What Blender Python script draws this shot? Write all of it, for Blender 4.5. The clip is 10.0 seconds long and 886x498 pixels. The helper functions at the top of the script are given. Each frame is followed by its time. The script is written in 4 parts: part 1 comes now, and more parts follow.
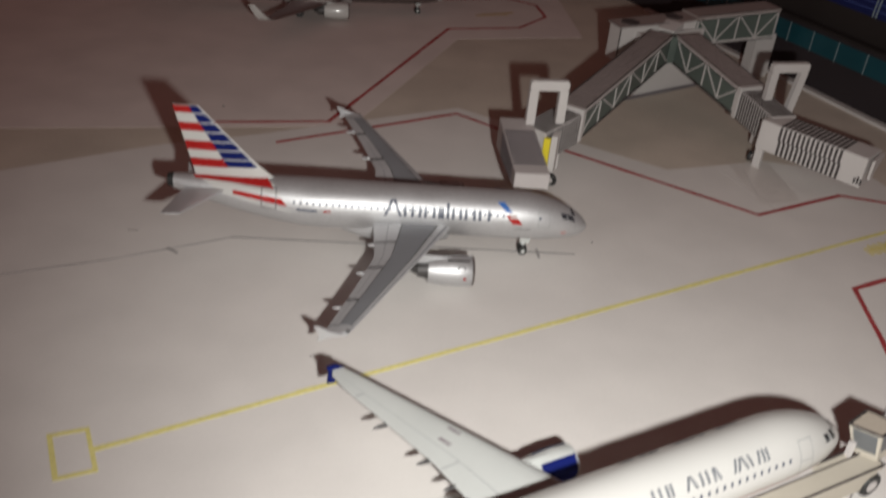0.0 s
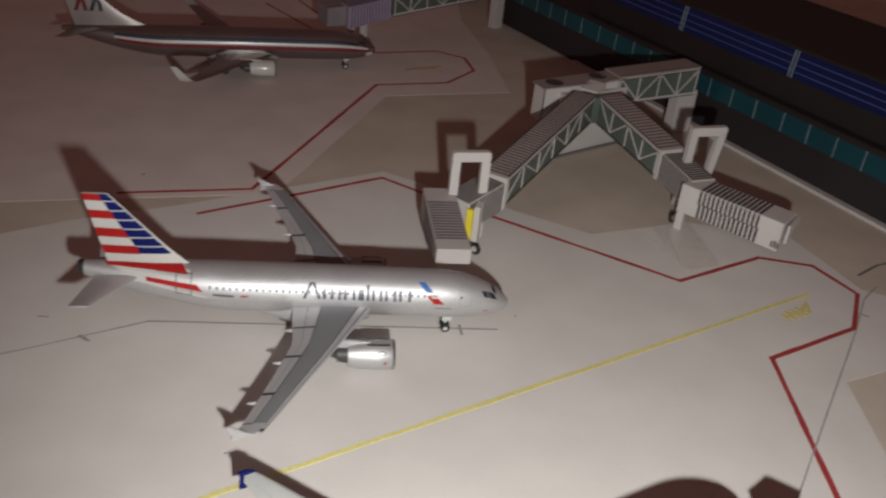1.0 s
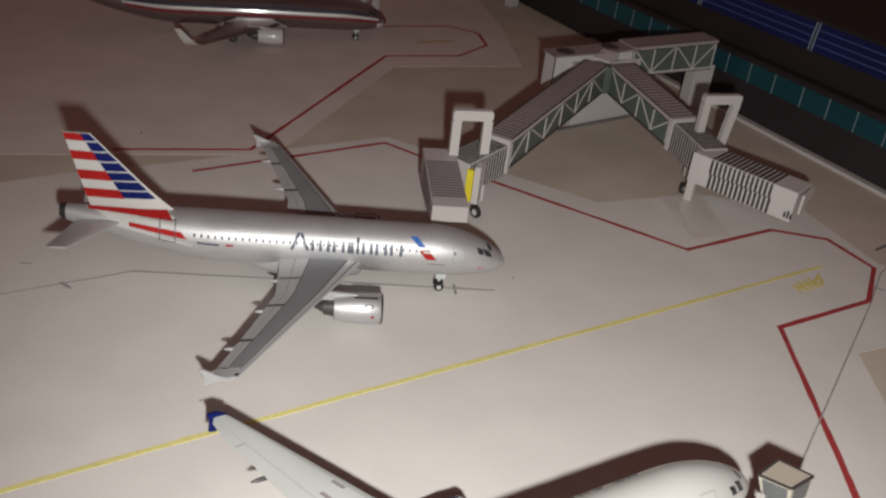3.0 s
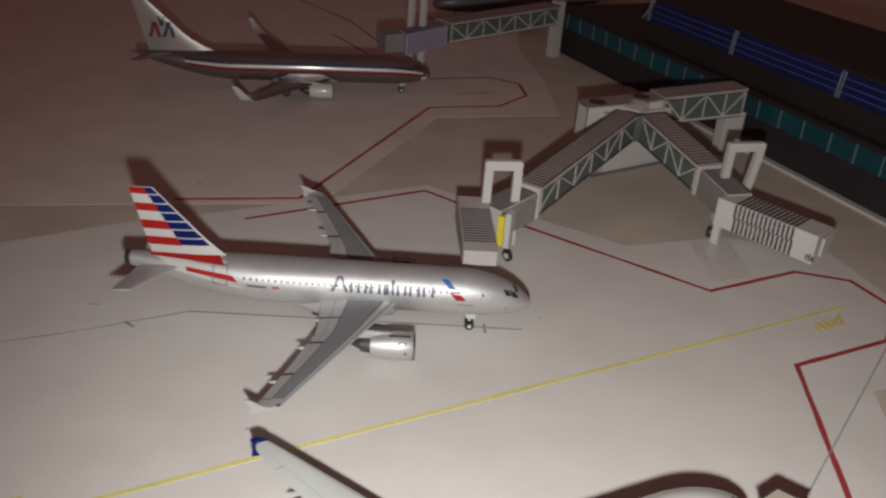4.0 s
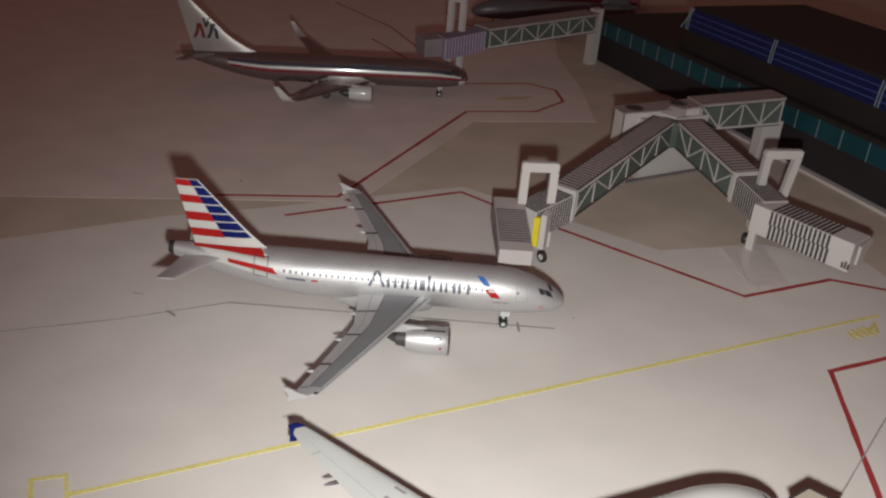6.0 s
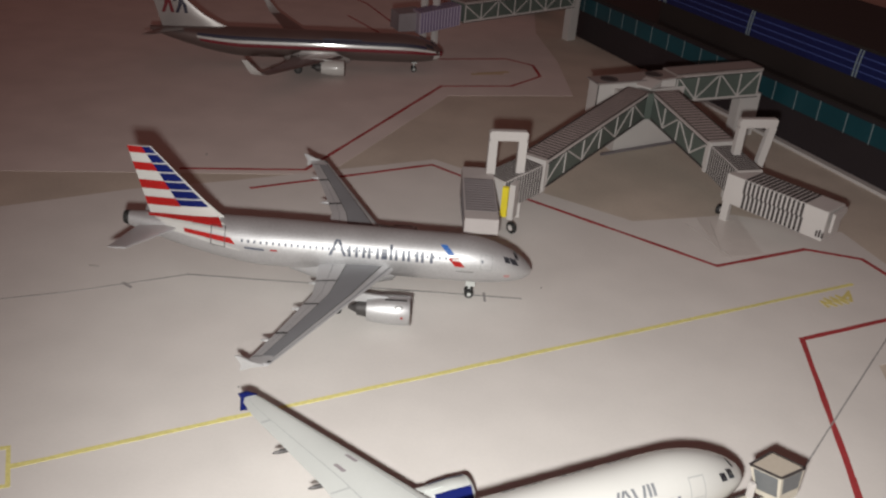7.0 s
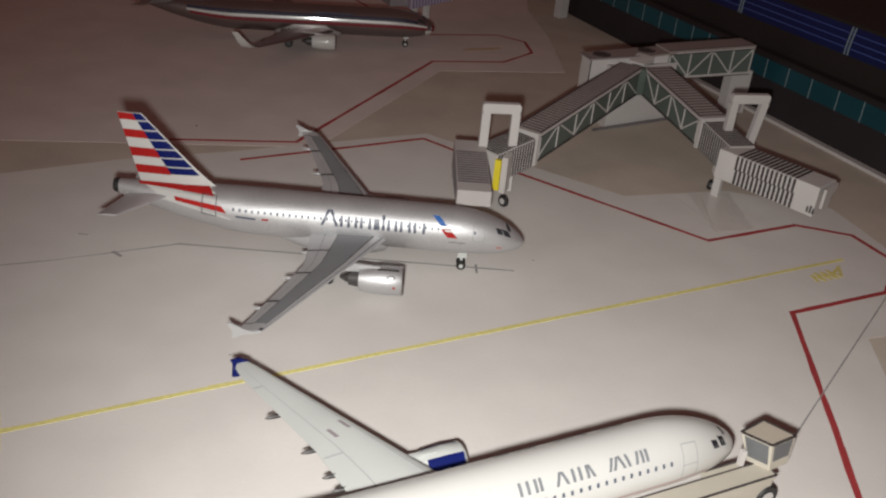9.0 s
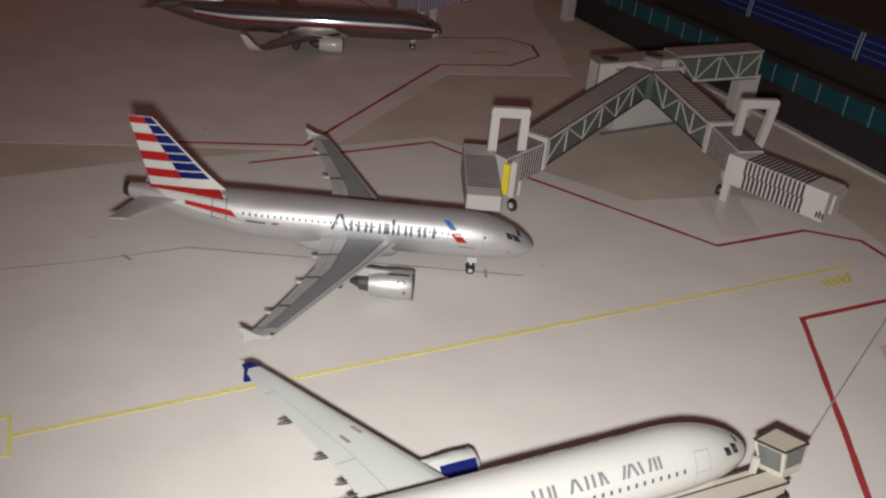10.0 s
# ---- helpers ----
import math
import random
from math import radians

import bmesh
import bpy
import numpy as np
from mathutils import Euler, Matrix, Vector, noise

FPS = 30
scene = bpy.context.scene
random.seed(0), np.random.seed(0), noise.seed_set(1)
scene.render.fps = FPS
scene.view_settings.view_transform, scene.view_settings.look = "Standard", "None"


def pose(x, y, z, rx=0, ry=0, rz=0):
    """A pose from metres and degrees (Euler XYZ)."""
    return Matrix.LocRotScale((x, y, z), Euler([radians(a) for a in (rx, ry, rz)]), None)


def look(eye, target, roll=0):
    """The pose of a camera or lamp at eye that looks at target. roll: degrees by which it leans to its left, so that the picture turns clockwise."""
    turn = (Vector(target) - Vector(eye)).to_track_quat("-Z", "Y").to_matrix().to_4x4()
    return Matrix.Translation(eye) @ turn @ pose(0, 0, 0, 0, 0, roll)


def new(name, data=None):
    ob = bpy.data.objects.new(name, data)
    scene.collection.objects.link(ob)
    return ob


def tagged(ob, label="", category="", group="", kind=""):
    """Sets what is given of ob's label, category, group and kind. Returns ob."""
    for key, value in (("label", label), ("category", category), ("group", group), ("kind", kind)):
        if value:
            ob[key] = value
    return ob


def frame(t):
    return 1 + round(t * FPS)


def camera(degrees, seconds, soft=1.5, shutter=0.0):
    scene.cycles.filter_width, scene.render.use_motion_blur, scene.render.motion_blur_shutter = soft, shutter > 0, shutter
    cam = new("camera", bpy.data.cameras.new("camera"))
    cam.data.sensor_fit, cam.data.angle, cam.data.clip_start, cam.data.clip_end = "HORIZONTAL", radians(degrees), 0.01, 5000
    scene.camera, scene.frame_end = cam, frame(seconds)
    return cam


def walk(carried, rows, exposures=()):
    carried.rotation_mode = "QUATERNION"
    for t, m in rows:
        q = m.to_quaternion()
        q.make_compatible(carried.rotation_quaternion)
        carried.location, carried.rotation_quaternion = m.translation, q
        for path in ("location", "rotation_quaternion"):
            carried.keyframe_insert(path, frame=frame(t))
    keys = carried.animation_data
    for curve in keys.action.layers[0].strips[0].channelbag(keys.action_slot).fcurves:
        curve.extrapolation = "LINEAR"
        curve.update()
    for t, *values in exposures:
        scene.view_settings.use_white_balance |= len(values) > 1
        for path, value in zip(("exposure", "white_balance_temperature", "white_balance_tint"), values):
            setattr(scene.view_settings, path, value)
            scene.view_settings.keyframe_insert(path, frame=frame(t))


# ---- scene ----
cam = camera(52.34, 10.0, soft=2.3, shutter=0.6)
PATH = [
    (0, (0.01658, 0.01274, 0.09818), (0.00655, 0.18308, -0.00614), 5.45),
    (0.5, (0.01845, 0.01579, 0.10629), (0.00798, 0.18887, 0.00662), 4.97),
    (1, (0.02020, 0.01997, 0.10779), (0.02152, 0.19378, 0.00885), 6.36),
    (1.5, (0.02507, 0.02091, 0.10315), (0.02929, 0.19548, 0.00564), 6.47),
    (2, (0.02828, 0.02131, 0.09572), (0.02803, 0.19475, -0.00387), 6.62),
    (2.5, (0.02482, 0.02427, 0.09396), (0.02257, 0.19693, -0.00695), 7.05),
    (3.8, (0.03321, 0.01191, 0.10402), (0.01940, 0.18857, 0.01129), 4.94),
    (4, (0.03350, 0.01033, 0.10419), (0.01545, 0.18705, 0.01228), 4.45),
    (4.5, (0.03188, 0.00848, 0.10356), (0.00849, 0.18516, 0.01280), 4.33),
    (5, (0.03236, 0.00700, 0.10366), (0.00692, 0.18326, 0.01265), 4.35),
    (6.5, (0.03409, 0.00648, 0.10195), (0.00953, 0.18321, 0.01161), 4.90),
    (7, (0.03898, 0.00971, 0.09765), (0.01596, 0.18552, 0.00512), 4.60),
    (7.5, (0.03702, 0.00951, 0.09786), (0.01533, 0.18404, 0.00264), 4.55),
    (8, (0.03818, 0.00963, 0.09478), (0.01776, 0.18391, -0.00119), 5.13),
    (8.5, (0.03769, 0.01036, 0.09461), (0.01695, 0.18434, -0.00182), 5.25),
    (9, (0.03828, 0.00889, 0.09513), (0.01854, 0.18345, -0.00047), 5.50),
    (9.5, (0.03597, 0.00879, 0.09641), (0.01620, 0.18323, 0.00061), 5.60),
    (10, (0.03663, 0.00905, 0.09557), (0.01638, 0.18365, 0.00015), 5.64),
]
walk(cam, [(t, look(eye, target, roll)) for t, eye, target, roll in PATH], [(0.0, -0.12), (0.5, -0.08), (1.0, -0.05), (2.5, -0.03), (4.0, -0.12), (4.5, 0.03), (7.0, 0.05), (8.0, -0.09), (10.0, -0.08)])

# ---------------------------------------------------------------- light
world = bpy.data.worlds.new("dark_room")
scene.world = world
world.use_nodes = True
wbg = world.node_tree.nodes["Background"]
wbg.inputs[0].default_value = (1.0, 0.45, 0.385, 1)
wbg.inputs[1].default_value = 0.075

# the phone's own torch, a finger's width under its lens
torch = bpy.data.lights.new("phone_torch", "SPOT")
torch.energy, torch.shadow_soft_size = 1.34, 0.0024
torch.spot_size, torch.spot_blend = radians(98), 1.0
torch.color = (0.992, 0.984, 0.942)
torch_ob = new("phone_torch", torch)
torch_ob.matrix_world = look((0.0364, 0.0062, 0.0882), (0.040, 0.186, 0.0))
scene.view_settings.exposure = 0.0

MM = 0.001


# ---------------------------------------------------------------- materials
def material(name, colour, rough=0.5, metal=0.0, grain=0.06, scale=900.0, stain=0.05, bump=0.0, coat=0.0, tint=None):
    m = bpy.data.materials.new(name)
    m.use_nodes = True
    nt = m.node_tree
    n, link = nt.nodes, nt.links
    bsdf = n["Principled BSDF"]
    co = n.new("ShaderNodeTexCoord")
    fine = n.new("ShaderNodeTexNoise")
    fine.inputs["Scale"].default_value = scale
    fine.inputs["Detail"].default_value = 4
    wide = n.new("ShaderNodeTexNoise")
    wide.inputs["Scale"].default_value = scale / 22
    wide.inputs["Detail"].default_value = 3
    link.new(co.outputs["Object"], fine.inputs["Vector"])
    link.new(co.outputs["Object"], wide.inputs["Vector"])
    dark = [c * (1 - grain) for c in colour]
    lite = [min(1, c * (1 + grain)) for c in colour]
    r1 = n.new("ShaderNodeMix")
    r1.data_type = "RGBA"
    r1.inputs["A"].default_value, r1.inputs["B"].default_value = (*dark, 1), (*lite, 1)
    link.new(fine.outputs["Fac"], r1.inputs["Factor"])
    r2 = n.new("ShaderNodeMix")
    r2.data_type, r2.blend_type = "RGBA", "MULTIPLY"
    ramp = n.new("ShaderNodeValToRGB")
    ramp.color_ramp.elements[0].position, ramp.color_ramp.elements[1].position = 0.3, 0.7
    t = tint or (1, 1, 1)
    ramp.color_ramp.elements[0].color = (*[(1 - 2.5 * stain) * c for c in t], 1)
    ramp.color_ramp.elements[1].color = (1, 1, 1, 1)
    link.new(wide.outputs["Fac"], ramp.inputs["Fac"])
    r2.inputs["Factor"].default_value = 1.0
    link.new(r1.outputs["Result"], r2.inputs["A"])
    link.new(ramp.outputs["Color"], r2.inputs["B"])
    link.new(r2.outputs["Result"], bsdf.inputs["Base Color"])
    mr = n.new("ShaderNodeMapRange")
    mr.inputs["To Min"].default_value, mr.inputs["To Max"].default_value = max(0.03, rough - 0.08), min(1, rough + 0.08)
    link.new(wide.outputs["Fac"], mr.inputs["Value"])
    link.new(mr.outputs["Result"], bsdf.inputs["Roughness"])
    bsdf.inputs["Metallic"].default_value = metal
    bsdf.inputs["Coat Weight"].default_value = coat
    bsdf.inputs["Coat Roughness"].default_value = 0.09
    if bump:
        b = n.new("ShaderNodeBump")
        b.inputs["Strength"].default_value = bump
        b.inputs["Distance"].default_value = 0.0001
        link.new(fine.outputs["Fac"], b.inputs["Height"])
        link.new(b.outputs["Normal"], bsdf.inputs["Normal"])
    return m


PAPER = material("paper", (0.735, 0.70, 0.67), 0.85, grain=0.035, scale=1500, stain=0.03, bump=0.15)
# same white paper, with the room's reddish light mixed into its colour
PAPER2 = material("paper_far_red_light", (0.735, 0.65, 0.615), 0.85, grain=0.03, scale=1500, stain=0.04, bump=0.15)
BOARD = material("grey_board", (0.61, 0.535, 0.455), 0.8, grain=0.08, scale=1200, stain=0.06, bump=0.3)
CARD = material("white_card", (0.55, 0.52, 0.505), 0.7, grain=0.03, scale=1500, stain=0.04, bump=0.1)
CARDGREY = material("grey_card", (0.50, 0.46, 0.45), 0.7, grain=0.05, scale=1500, stain=0.05)
ROOFCARD = material("roof_card", (0.30, 0.25, 0.235), 0.7, grain=0.05, scale=1500, stain=0.05)
RIBCARD = material("ribbed_card", (0.42, 0.36, 0.345), 0.7, grain=0.05, scale=1500, stain=0.05)
INK = material("black_ink", (0.055, 0.045, 0.045), 0.7, grain=0.2, scale=2500, stain=0.1)
INKGREY = material("grey_ink", (0.17, 0.15, 0.16), 0.7, grain=0.2, scale=2500, stain=0.1)
PURPLE = material("purple_ink", (0.16, 0.12, 0.22), 0.7, grain=0.2, scale=2500, stain=0.1)
PURPLECARD = material("purple_card", (0.40, 0.34, 0.42), 0.7, grain=0.1, scale=1500, stain=0.1)
CABGREY = material("cab_grey", (0.27, 0.235, 0.25), 0.7, grain=0.1, scale=1500, stain=0.1)
REDPEN = material("red_pen", (0.42, 0.045, 0.05), 0.7, grain=0.25, scale=2000, stain=0.10)
YELLOWPEN = material("yellow_pen", (0.81, 0.71, 0.275), 0.8, grain=0.3, scale=1300, stain=0.06)
YELLOW = material("yellow_paint", (0.78, 0.64, 0.03), 0.6, grain=0.1, scale=2000)
PENCIL = material("pencil", (0.36, 0.34, 0.34), 0.7, grain=0.35, scale=2200, stain=0.12)
FAINT = material("faint_pencil", (0.54, 0.505, 0.48), 0.75, grain=0.25, scale=2200, stain=0.1)
GLASSPRINT = material("printed_glass", (0.112, 0.138, 0.122), 0.5, grain=0.12, scale=1500, stain=0.10)
TEAL = material("teal_print", (0.006, 0.068, 0.09), 0.45, grain=0.15, scale=700, stain=0.15)
BLUE = material("blue_print", (0.004, 0.011, 0.08), 0.45, grain=0.15, scale=700, stain=0.15)
DARKCARD = material("dark_card", (0.025, 0.0175, 0.021), 0.7, grain=0.2, scale=700, stain=0.15)
BROWNCARD = material("brown_card", (0.018, 0.0125, 0.011), 0.7, grain=0.2, scale=700, stain=0.15)
PALELINE = material("pale_line", (0.23, 0.29, 0.31), 0.6, grain=0.1)
BLUELINE = material("blue_line", (0.05, 0.08, 0.26), 0.6, grain=0.1)
TAPE = material("clear_tape", (0.71, 0.665, 0.63), 0.28, grain=0.04, scale=420, stain=0.05, bump=1.0)
PINK = material("red_cloth", (0.25, 0.07, 0.07), 0.9, grain=0.2, scale=400, stain=0.15)

SILVER = material("silver_paint", (0.58, 0.58, 0.59), 0.47, 0.68, grain=0.2, scale=3200, stain=0.03, bump=0.5)
SILVERDULL = material("dull_silver", (0.53, 0.53, 0.54), 0.45, 0.35, grain=0.05, scale=2500, stain=0.04)
WINGGREY = material("wing_grey", (0.235, 0.24, 0.255), 0.5, 0.15, grain=0.05, scale=2500, stain=0.04)
POLISHED = material("polished_metal", (0.30, 0.26, 0.25), 0.32, 0.9, grain=0.04, scale=2500, stain=0.03)
WHITE = material("white_gloss", (0.57, 0.565, 0.545), 0.3, grain=0.02, scale=2000, stain=0.02, coat=0.5)
PALEGREY = material("pale_grey_paint", (0.53, 0.545, 0.53), 0.4, grain=0.03, scale=2000, stain=0.03)
PANEL = material("panel_line", (0.40, 0.41, 0.41), 0.5, grain=0.05)
RED = material("red_paint", (0.40, 0.017, 0.016), 0.55, grain=0.10, scale=2000, stain=0.08)
NAVY = material("navy_paint", (0.005, 0.011, 0.11), 0.55, grain=0.12, scale=2000, stain=0.08)
for paint in (RED, NAVY):
    paint.node_tree.nodes["Principled BSDF"].inputs["Specular IOR Level"].default_value = 0.12
DEEPRED = material("deep_red_paint", (0.20, 0.012, 0.022), 0.5, grain=0.1, scale=1500, stain=0.1)
FINGREY = material("fin_grey", (0.40, 0.37, 0.36), 0.36, 0.25, grain=0.06, scale=1500, stain=0.06)
BANDBLUE = material("dark_blue_band", (0.022, 0.018, 0.045), 0.5, grain=0.15, scale=1500, stain=0.1)
BLUEMARK = material("blue_mark", (0.03, 0.13, 0.42), 0.5, grain=0.1, scale=2000)
LETTER = material("letter_grey", (0.10, 0.115, 0.16), 0.4, grain=0.15, scale=2500, stain=0.1)
TITLEGREY = material("title_grey", (0.21, 0.22, 0.24), 0.45, grain=0.1, scale=2500, stain=0.1)
BLACK = material("black_rubber", (0.02, 0.02, 0.02), 0.6, grain=0.2, scale=2500)
DARKMETAL = material("dark_metal", (0.09, 0.085, 0.085), 0.45, 0.5, grain=0.1, scale=2500)
GLASS = material("cockpit_glass", (0.03, 0.032, 0.04), 0.2, grain=0.05, coat=0.5)
BEIGE = material("beige_card", (0.49, 0.45, 0.38), 0.7, grain=0.05, scale=1500, stain=0.05)
GREYWIN = material("grey_window", (0.13, 0.135, 0.14), 0.4, grain=0.1, scale=1500)
DARKJET = material("dark_jet_paint", (0.10, 0.095, 0.10), 0.4, grain=0.05, scale=1500)


# ---------------------------------------------------------------- helpers (all sizes in millimetres)
def part(name, bm, mat, parent=None, label="", smooth=False):
    """Link a bmesh made in millimetres as one mesh object."""
    for v in bm.verts:
        v.co *= MM
    bmesh.ops.recalc_face_normals(bm, faces=bm.faces)
    me = bpy.data.meshes.new(name)
    bm.to_mesh(me)
    bm.free()
    me.materials.append(mat)
    if smooth:
        me.shade_smooth()
        me.set_sharp_from_angle(angle=radians(40))
    ob = new(name, me)
    if parent:
        ob.parent = parent
    if label:
        ob["label"] = label
    return ob


def thing(name, x, y, z=0.0, turn=0.0, label="", category="", group="", lean=0.0):
    ob = new(name)
    ob.empty_display_size = 0.005
    ob.matrix_basis = pose(x * MM, y * MM, z * MM, lean, 0, turn)
    return tagged(ob, label, category, group)


def add_prism(bm, pts, z0, z1):
    """A prism over the polygon pts, between two heights (numbers or one per corner)."""
    n = len(pts)
    lo = z0 if isinstance(z0, (list, tuple)) else [z0] * n
    hi = z1 if isinstance(z1, (list, tuple)) else [z1] * n
    a = [bm.verts.new((x, y, z)) for (x, y), z in zip(pts, lo)]
    b = [bm.verts.new((x, y, z)) for (x, y), z in zip(pts, hi)]
    bm.faces.new(a[::-1])
    bm.faces.new(b)
    for i in range(n):
        j = (i + 1) % n
        bm.faces.new((a[i], a[j], b[j], b[i]))


def prism(pts, z0, z1):
    bm = bmesh.new()
    add_prism(bm, pts, z0, z1)
    return bm


def box(x0, x1, y0, y1, z0, z1, bevel=0.0):
    bm = prism([(x0, y0), (x1, y0), (x1, y1), (x0, y1)], z0, z1)
    if bevel:
        bmesh.ops.bevel(bm, geom=bm.edges[:], offset=bevel, segments=2, affect="EDGES")
    return bm


def add_beam(bm, p, q, wide, deep, side):
    """A square bar from p to q; side: the direction across which it is deep."""
    p, q, side = Vector(p), Vector(q), Vector(side).normalized()
    along = (q - p).normalized()
    across = along.cross(side).normalized()
    vs = []
    for end in (p, q):
        for a, b in ((-1, 0), (1, 0), (1, 1), (-1, 1)):
            vs.append(bm.verts.new(end + across * (a * wide / 2) + side * (b * deep)))
    for f in ((0, 1, 2, 3), (7, 6, 5, 4), (0, 4, 5, 1), (1, 5, 6, 2), (2, 6, 7, 3), (3, 7, 4, 0)):
        bm.faces.new([vs[i] for i in f])


def beam(p, q, wide, deep, side):
    bm = bmesh.new()
    add_beam(bm, p, q, wide, deep, side)
    return bm


def loft(rings, caps=True):
    bm = bmesh.new()
    made = [[bm.verts.new(p) for p in ring] for ring in rings]
    n = len(made[0])
    for a, b in zip(made, made[1:]):
        for i in range(n):
            bm.faces.new((a[i], a[(i + 1) % n], b[(i + 1) % n], b[i]))
    if caps:
        bm.faces.new(made[0])
        bm.faces.new(made[-1][::-1])
    return bm


def stroke(points, wide, height=0.05, wobble=0.0, seed=1, base=0.0):
    """A drawn line on the paper: a low ribbon along points, a little uneven."""
    rng = random.Random(seed)
    bm = bmesh.new()
    for (x0, y0), (x1, y1) in zip(points, points[1:]):
        n = max(1, int(math.hypot(x1 - x0, y1 - y0) / 5))
        d = Vector((x1 - x0, y1 - y0)).normalized()
        nx, ny = -d.y, d.x
        rows = []
        for i in range(n + 1):
            f = i / n
            x, y = x0 + (x1 - x0) * f, y0 + (y1 - y0) * f
            if i in (0, n):
                e = (wide * 0.35) * (-1 if i == 0 else 1)
                x, y = x + d.x * e, y + d.y * e
            o = rng.uniform(-wobble, wobble)
            w = wide / 2 * rng.uniform(0.82, 1.15)
            rows.append([(x + nx * (o + w * s), y + ny * (o + w * s)) for s in (1, -1)])
        lift = height * rng.uniform(0.8, 1.2)
        top = [[bm.verts.new((*p, base + lift)) for p in r] for r in rows]
        low = [[bm.verts.new((*p, base - 0.02)) for p in r] for r in rows]
        for i in range(n):
            bm.faces.new((top[i][0], top[i][1], top[i + 1][1], top[i + 1][0]))
            for k in (0, 1):
                bm.faces.new((low[i][k], low[i + 1][k], top[i + 1][k], top[i][k]))
        for i in (0, n):
            bm.faces.new((low[i][0], low[i][1], top[i][1], top[i][0]))
    return bm


# ---------------------------------------------------------------- the layout's base and its sheets
base = part("ground", box(-560, 700, -260, 900, -20, -0.07), BOARD)
tagged(base, "grey-beige board under the airport layout", "ground", kind="structure")

SHEET_NEAR = [(-420, -160), (112, -160), (111, 60), (107.2, 138), (107.2, 172.2), (152, 196), (150, 203), (124.5, 211.5),
              (113.7, 236), (86, 238), (72.7, 231.5), (59.3, 225.3), (33.6, 236.6), (17, 243), (3, 249.5), (-45, 217), (-66.6, 204.1), (-99, 178.5), (-420, 10)]
near = part("pavement", prism(SHEET_NEAR, -0.07, 0.0), PAPER)
tagged(near, "white paper apron sheet with drawn stand lines", "paper sheet", kind="structure")
SHEET_FAR = [(-420, 90), (-113.5, 200.5), (-73.9, 212.9), (-27, 227.5), (-22, 233), (-2.5, 309.1), (40, 325.9), (31.9, 369.5), (20, 412), (-6, 700), (-420, 700)]
far = part("pavement_far", prism(SHEET_FAR, -0.07, -0.004), PAPER2)
tagged(far, "white paper apron sheet at the far stand", "paper sheet", kind="structure")

LINES = [
    ("stand_line", "red felt-pen line round the near stand", REDPEN, 1.15, [(93.4, 60), (93.7, 135), (93.3, 178), (116.2, 193.2), (122.6, 209.1), (115.3, 221), (101.7, 222.2), (78.8, 206.3), (34.6, 228.6), (14.7, 238.5), (3.1, 245.2), (-39, 213.9)]),
    ("stand_line", "red felt-pen line round the far stand", REDPEN, 1.1, [(-60.9, 220.1), (-29.5, 230), (-6.8, 318.8), (17.5, 328.8), (26.7, 345.5), (22.9, 359.2), (11.6, 364.2), (-13.3, 352.9)]),
    ("lead_in_line", "yellow pencil lead-in line", YELLOWPEN, 1.0, [(-37.4, 104.6), (-11.0, 123.1), (45.6, 162.1), (109.6, 206.4)]),
    ("stop_box", "yellow pencil box at the end of the lead-in line", YELLOWPEN, 0.8, [(-44.6, 106.3), (-39.9, 108.7), (-35.2, 101.0), (-39.9, 98.4), (-44.6, 106.3)]),
    ("centre_line", "thin pencil line under the silver aircraft", PENCIL, 0.28, [(-75, 143), (-56.1, 153.6), (-46.7, 159.9), (-35.9, 167.3)]),
    ("centre_line", "thin pencil line under the silver aircraft", PENCIL, 0.42, [(-35.9, 167.3), (34.7, 177.6)]),
    ("tick_mark", "short pencil tick", PENCIL, 0.7, [(-46.9, 160.2), (-44.7, 159.0)]),
    ("tick_mark", "short pencil tick", PENCIL, 0.6, [(26.6, 177.6), (27.2, 174.4)]),
    ("centre_line", "thin pencil line crossing the red line", PENCIL, 0.27, [(128.9, 213.6), (123.5, 207), (116.4, 192.4), (86.3, 136.2), (70, 106)]),
    ("tick_mark", "short pencil tick", PENCIL, 0.5, [(119.8, 199.9), (121.6, 199.0)]),
    ("sketch_line", "faint pencil line beside the parked bridge", FAINT, 0.16, [(73, 228), (83, 211.5)]),
    ("sketch_line", "faint pencil line beside the parked bridge", FAINT, 0.14, [(79.4, 231), (80.6, 214)]),
    ("tick_mark", "faint pencil smudge on the paper", FAINT, 0.5, [(-57, 165), (-55.2, 165.2)]),
    ("taxi_line", "dark red line on the far apron", REDPEN, 0.8, [(-100, 470), (-62, 432), (-37, 392)]),
    ("taxi_line", "dark red line on the far apron", REDPEN, 0.8, [(-64, 405), (-36, 372)]),
    ("taxi_line", "dark red line on the far apron", REDPEN, 0.8, [(-43, 480), (-38, 462), (-25, 452)]),
]
for k, (name, label, mat, wide, pts) in enumerate(LINES):
    ob = part(name, stroke(pts, wide, 0.045 + 0.004 * k, wide * 0.06, k), mat)
    tagged(ob, label, "drawn line", kind="structure")
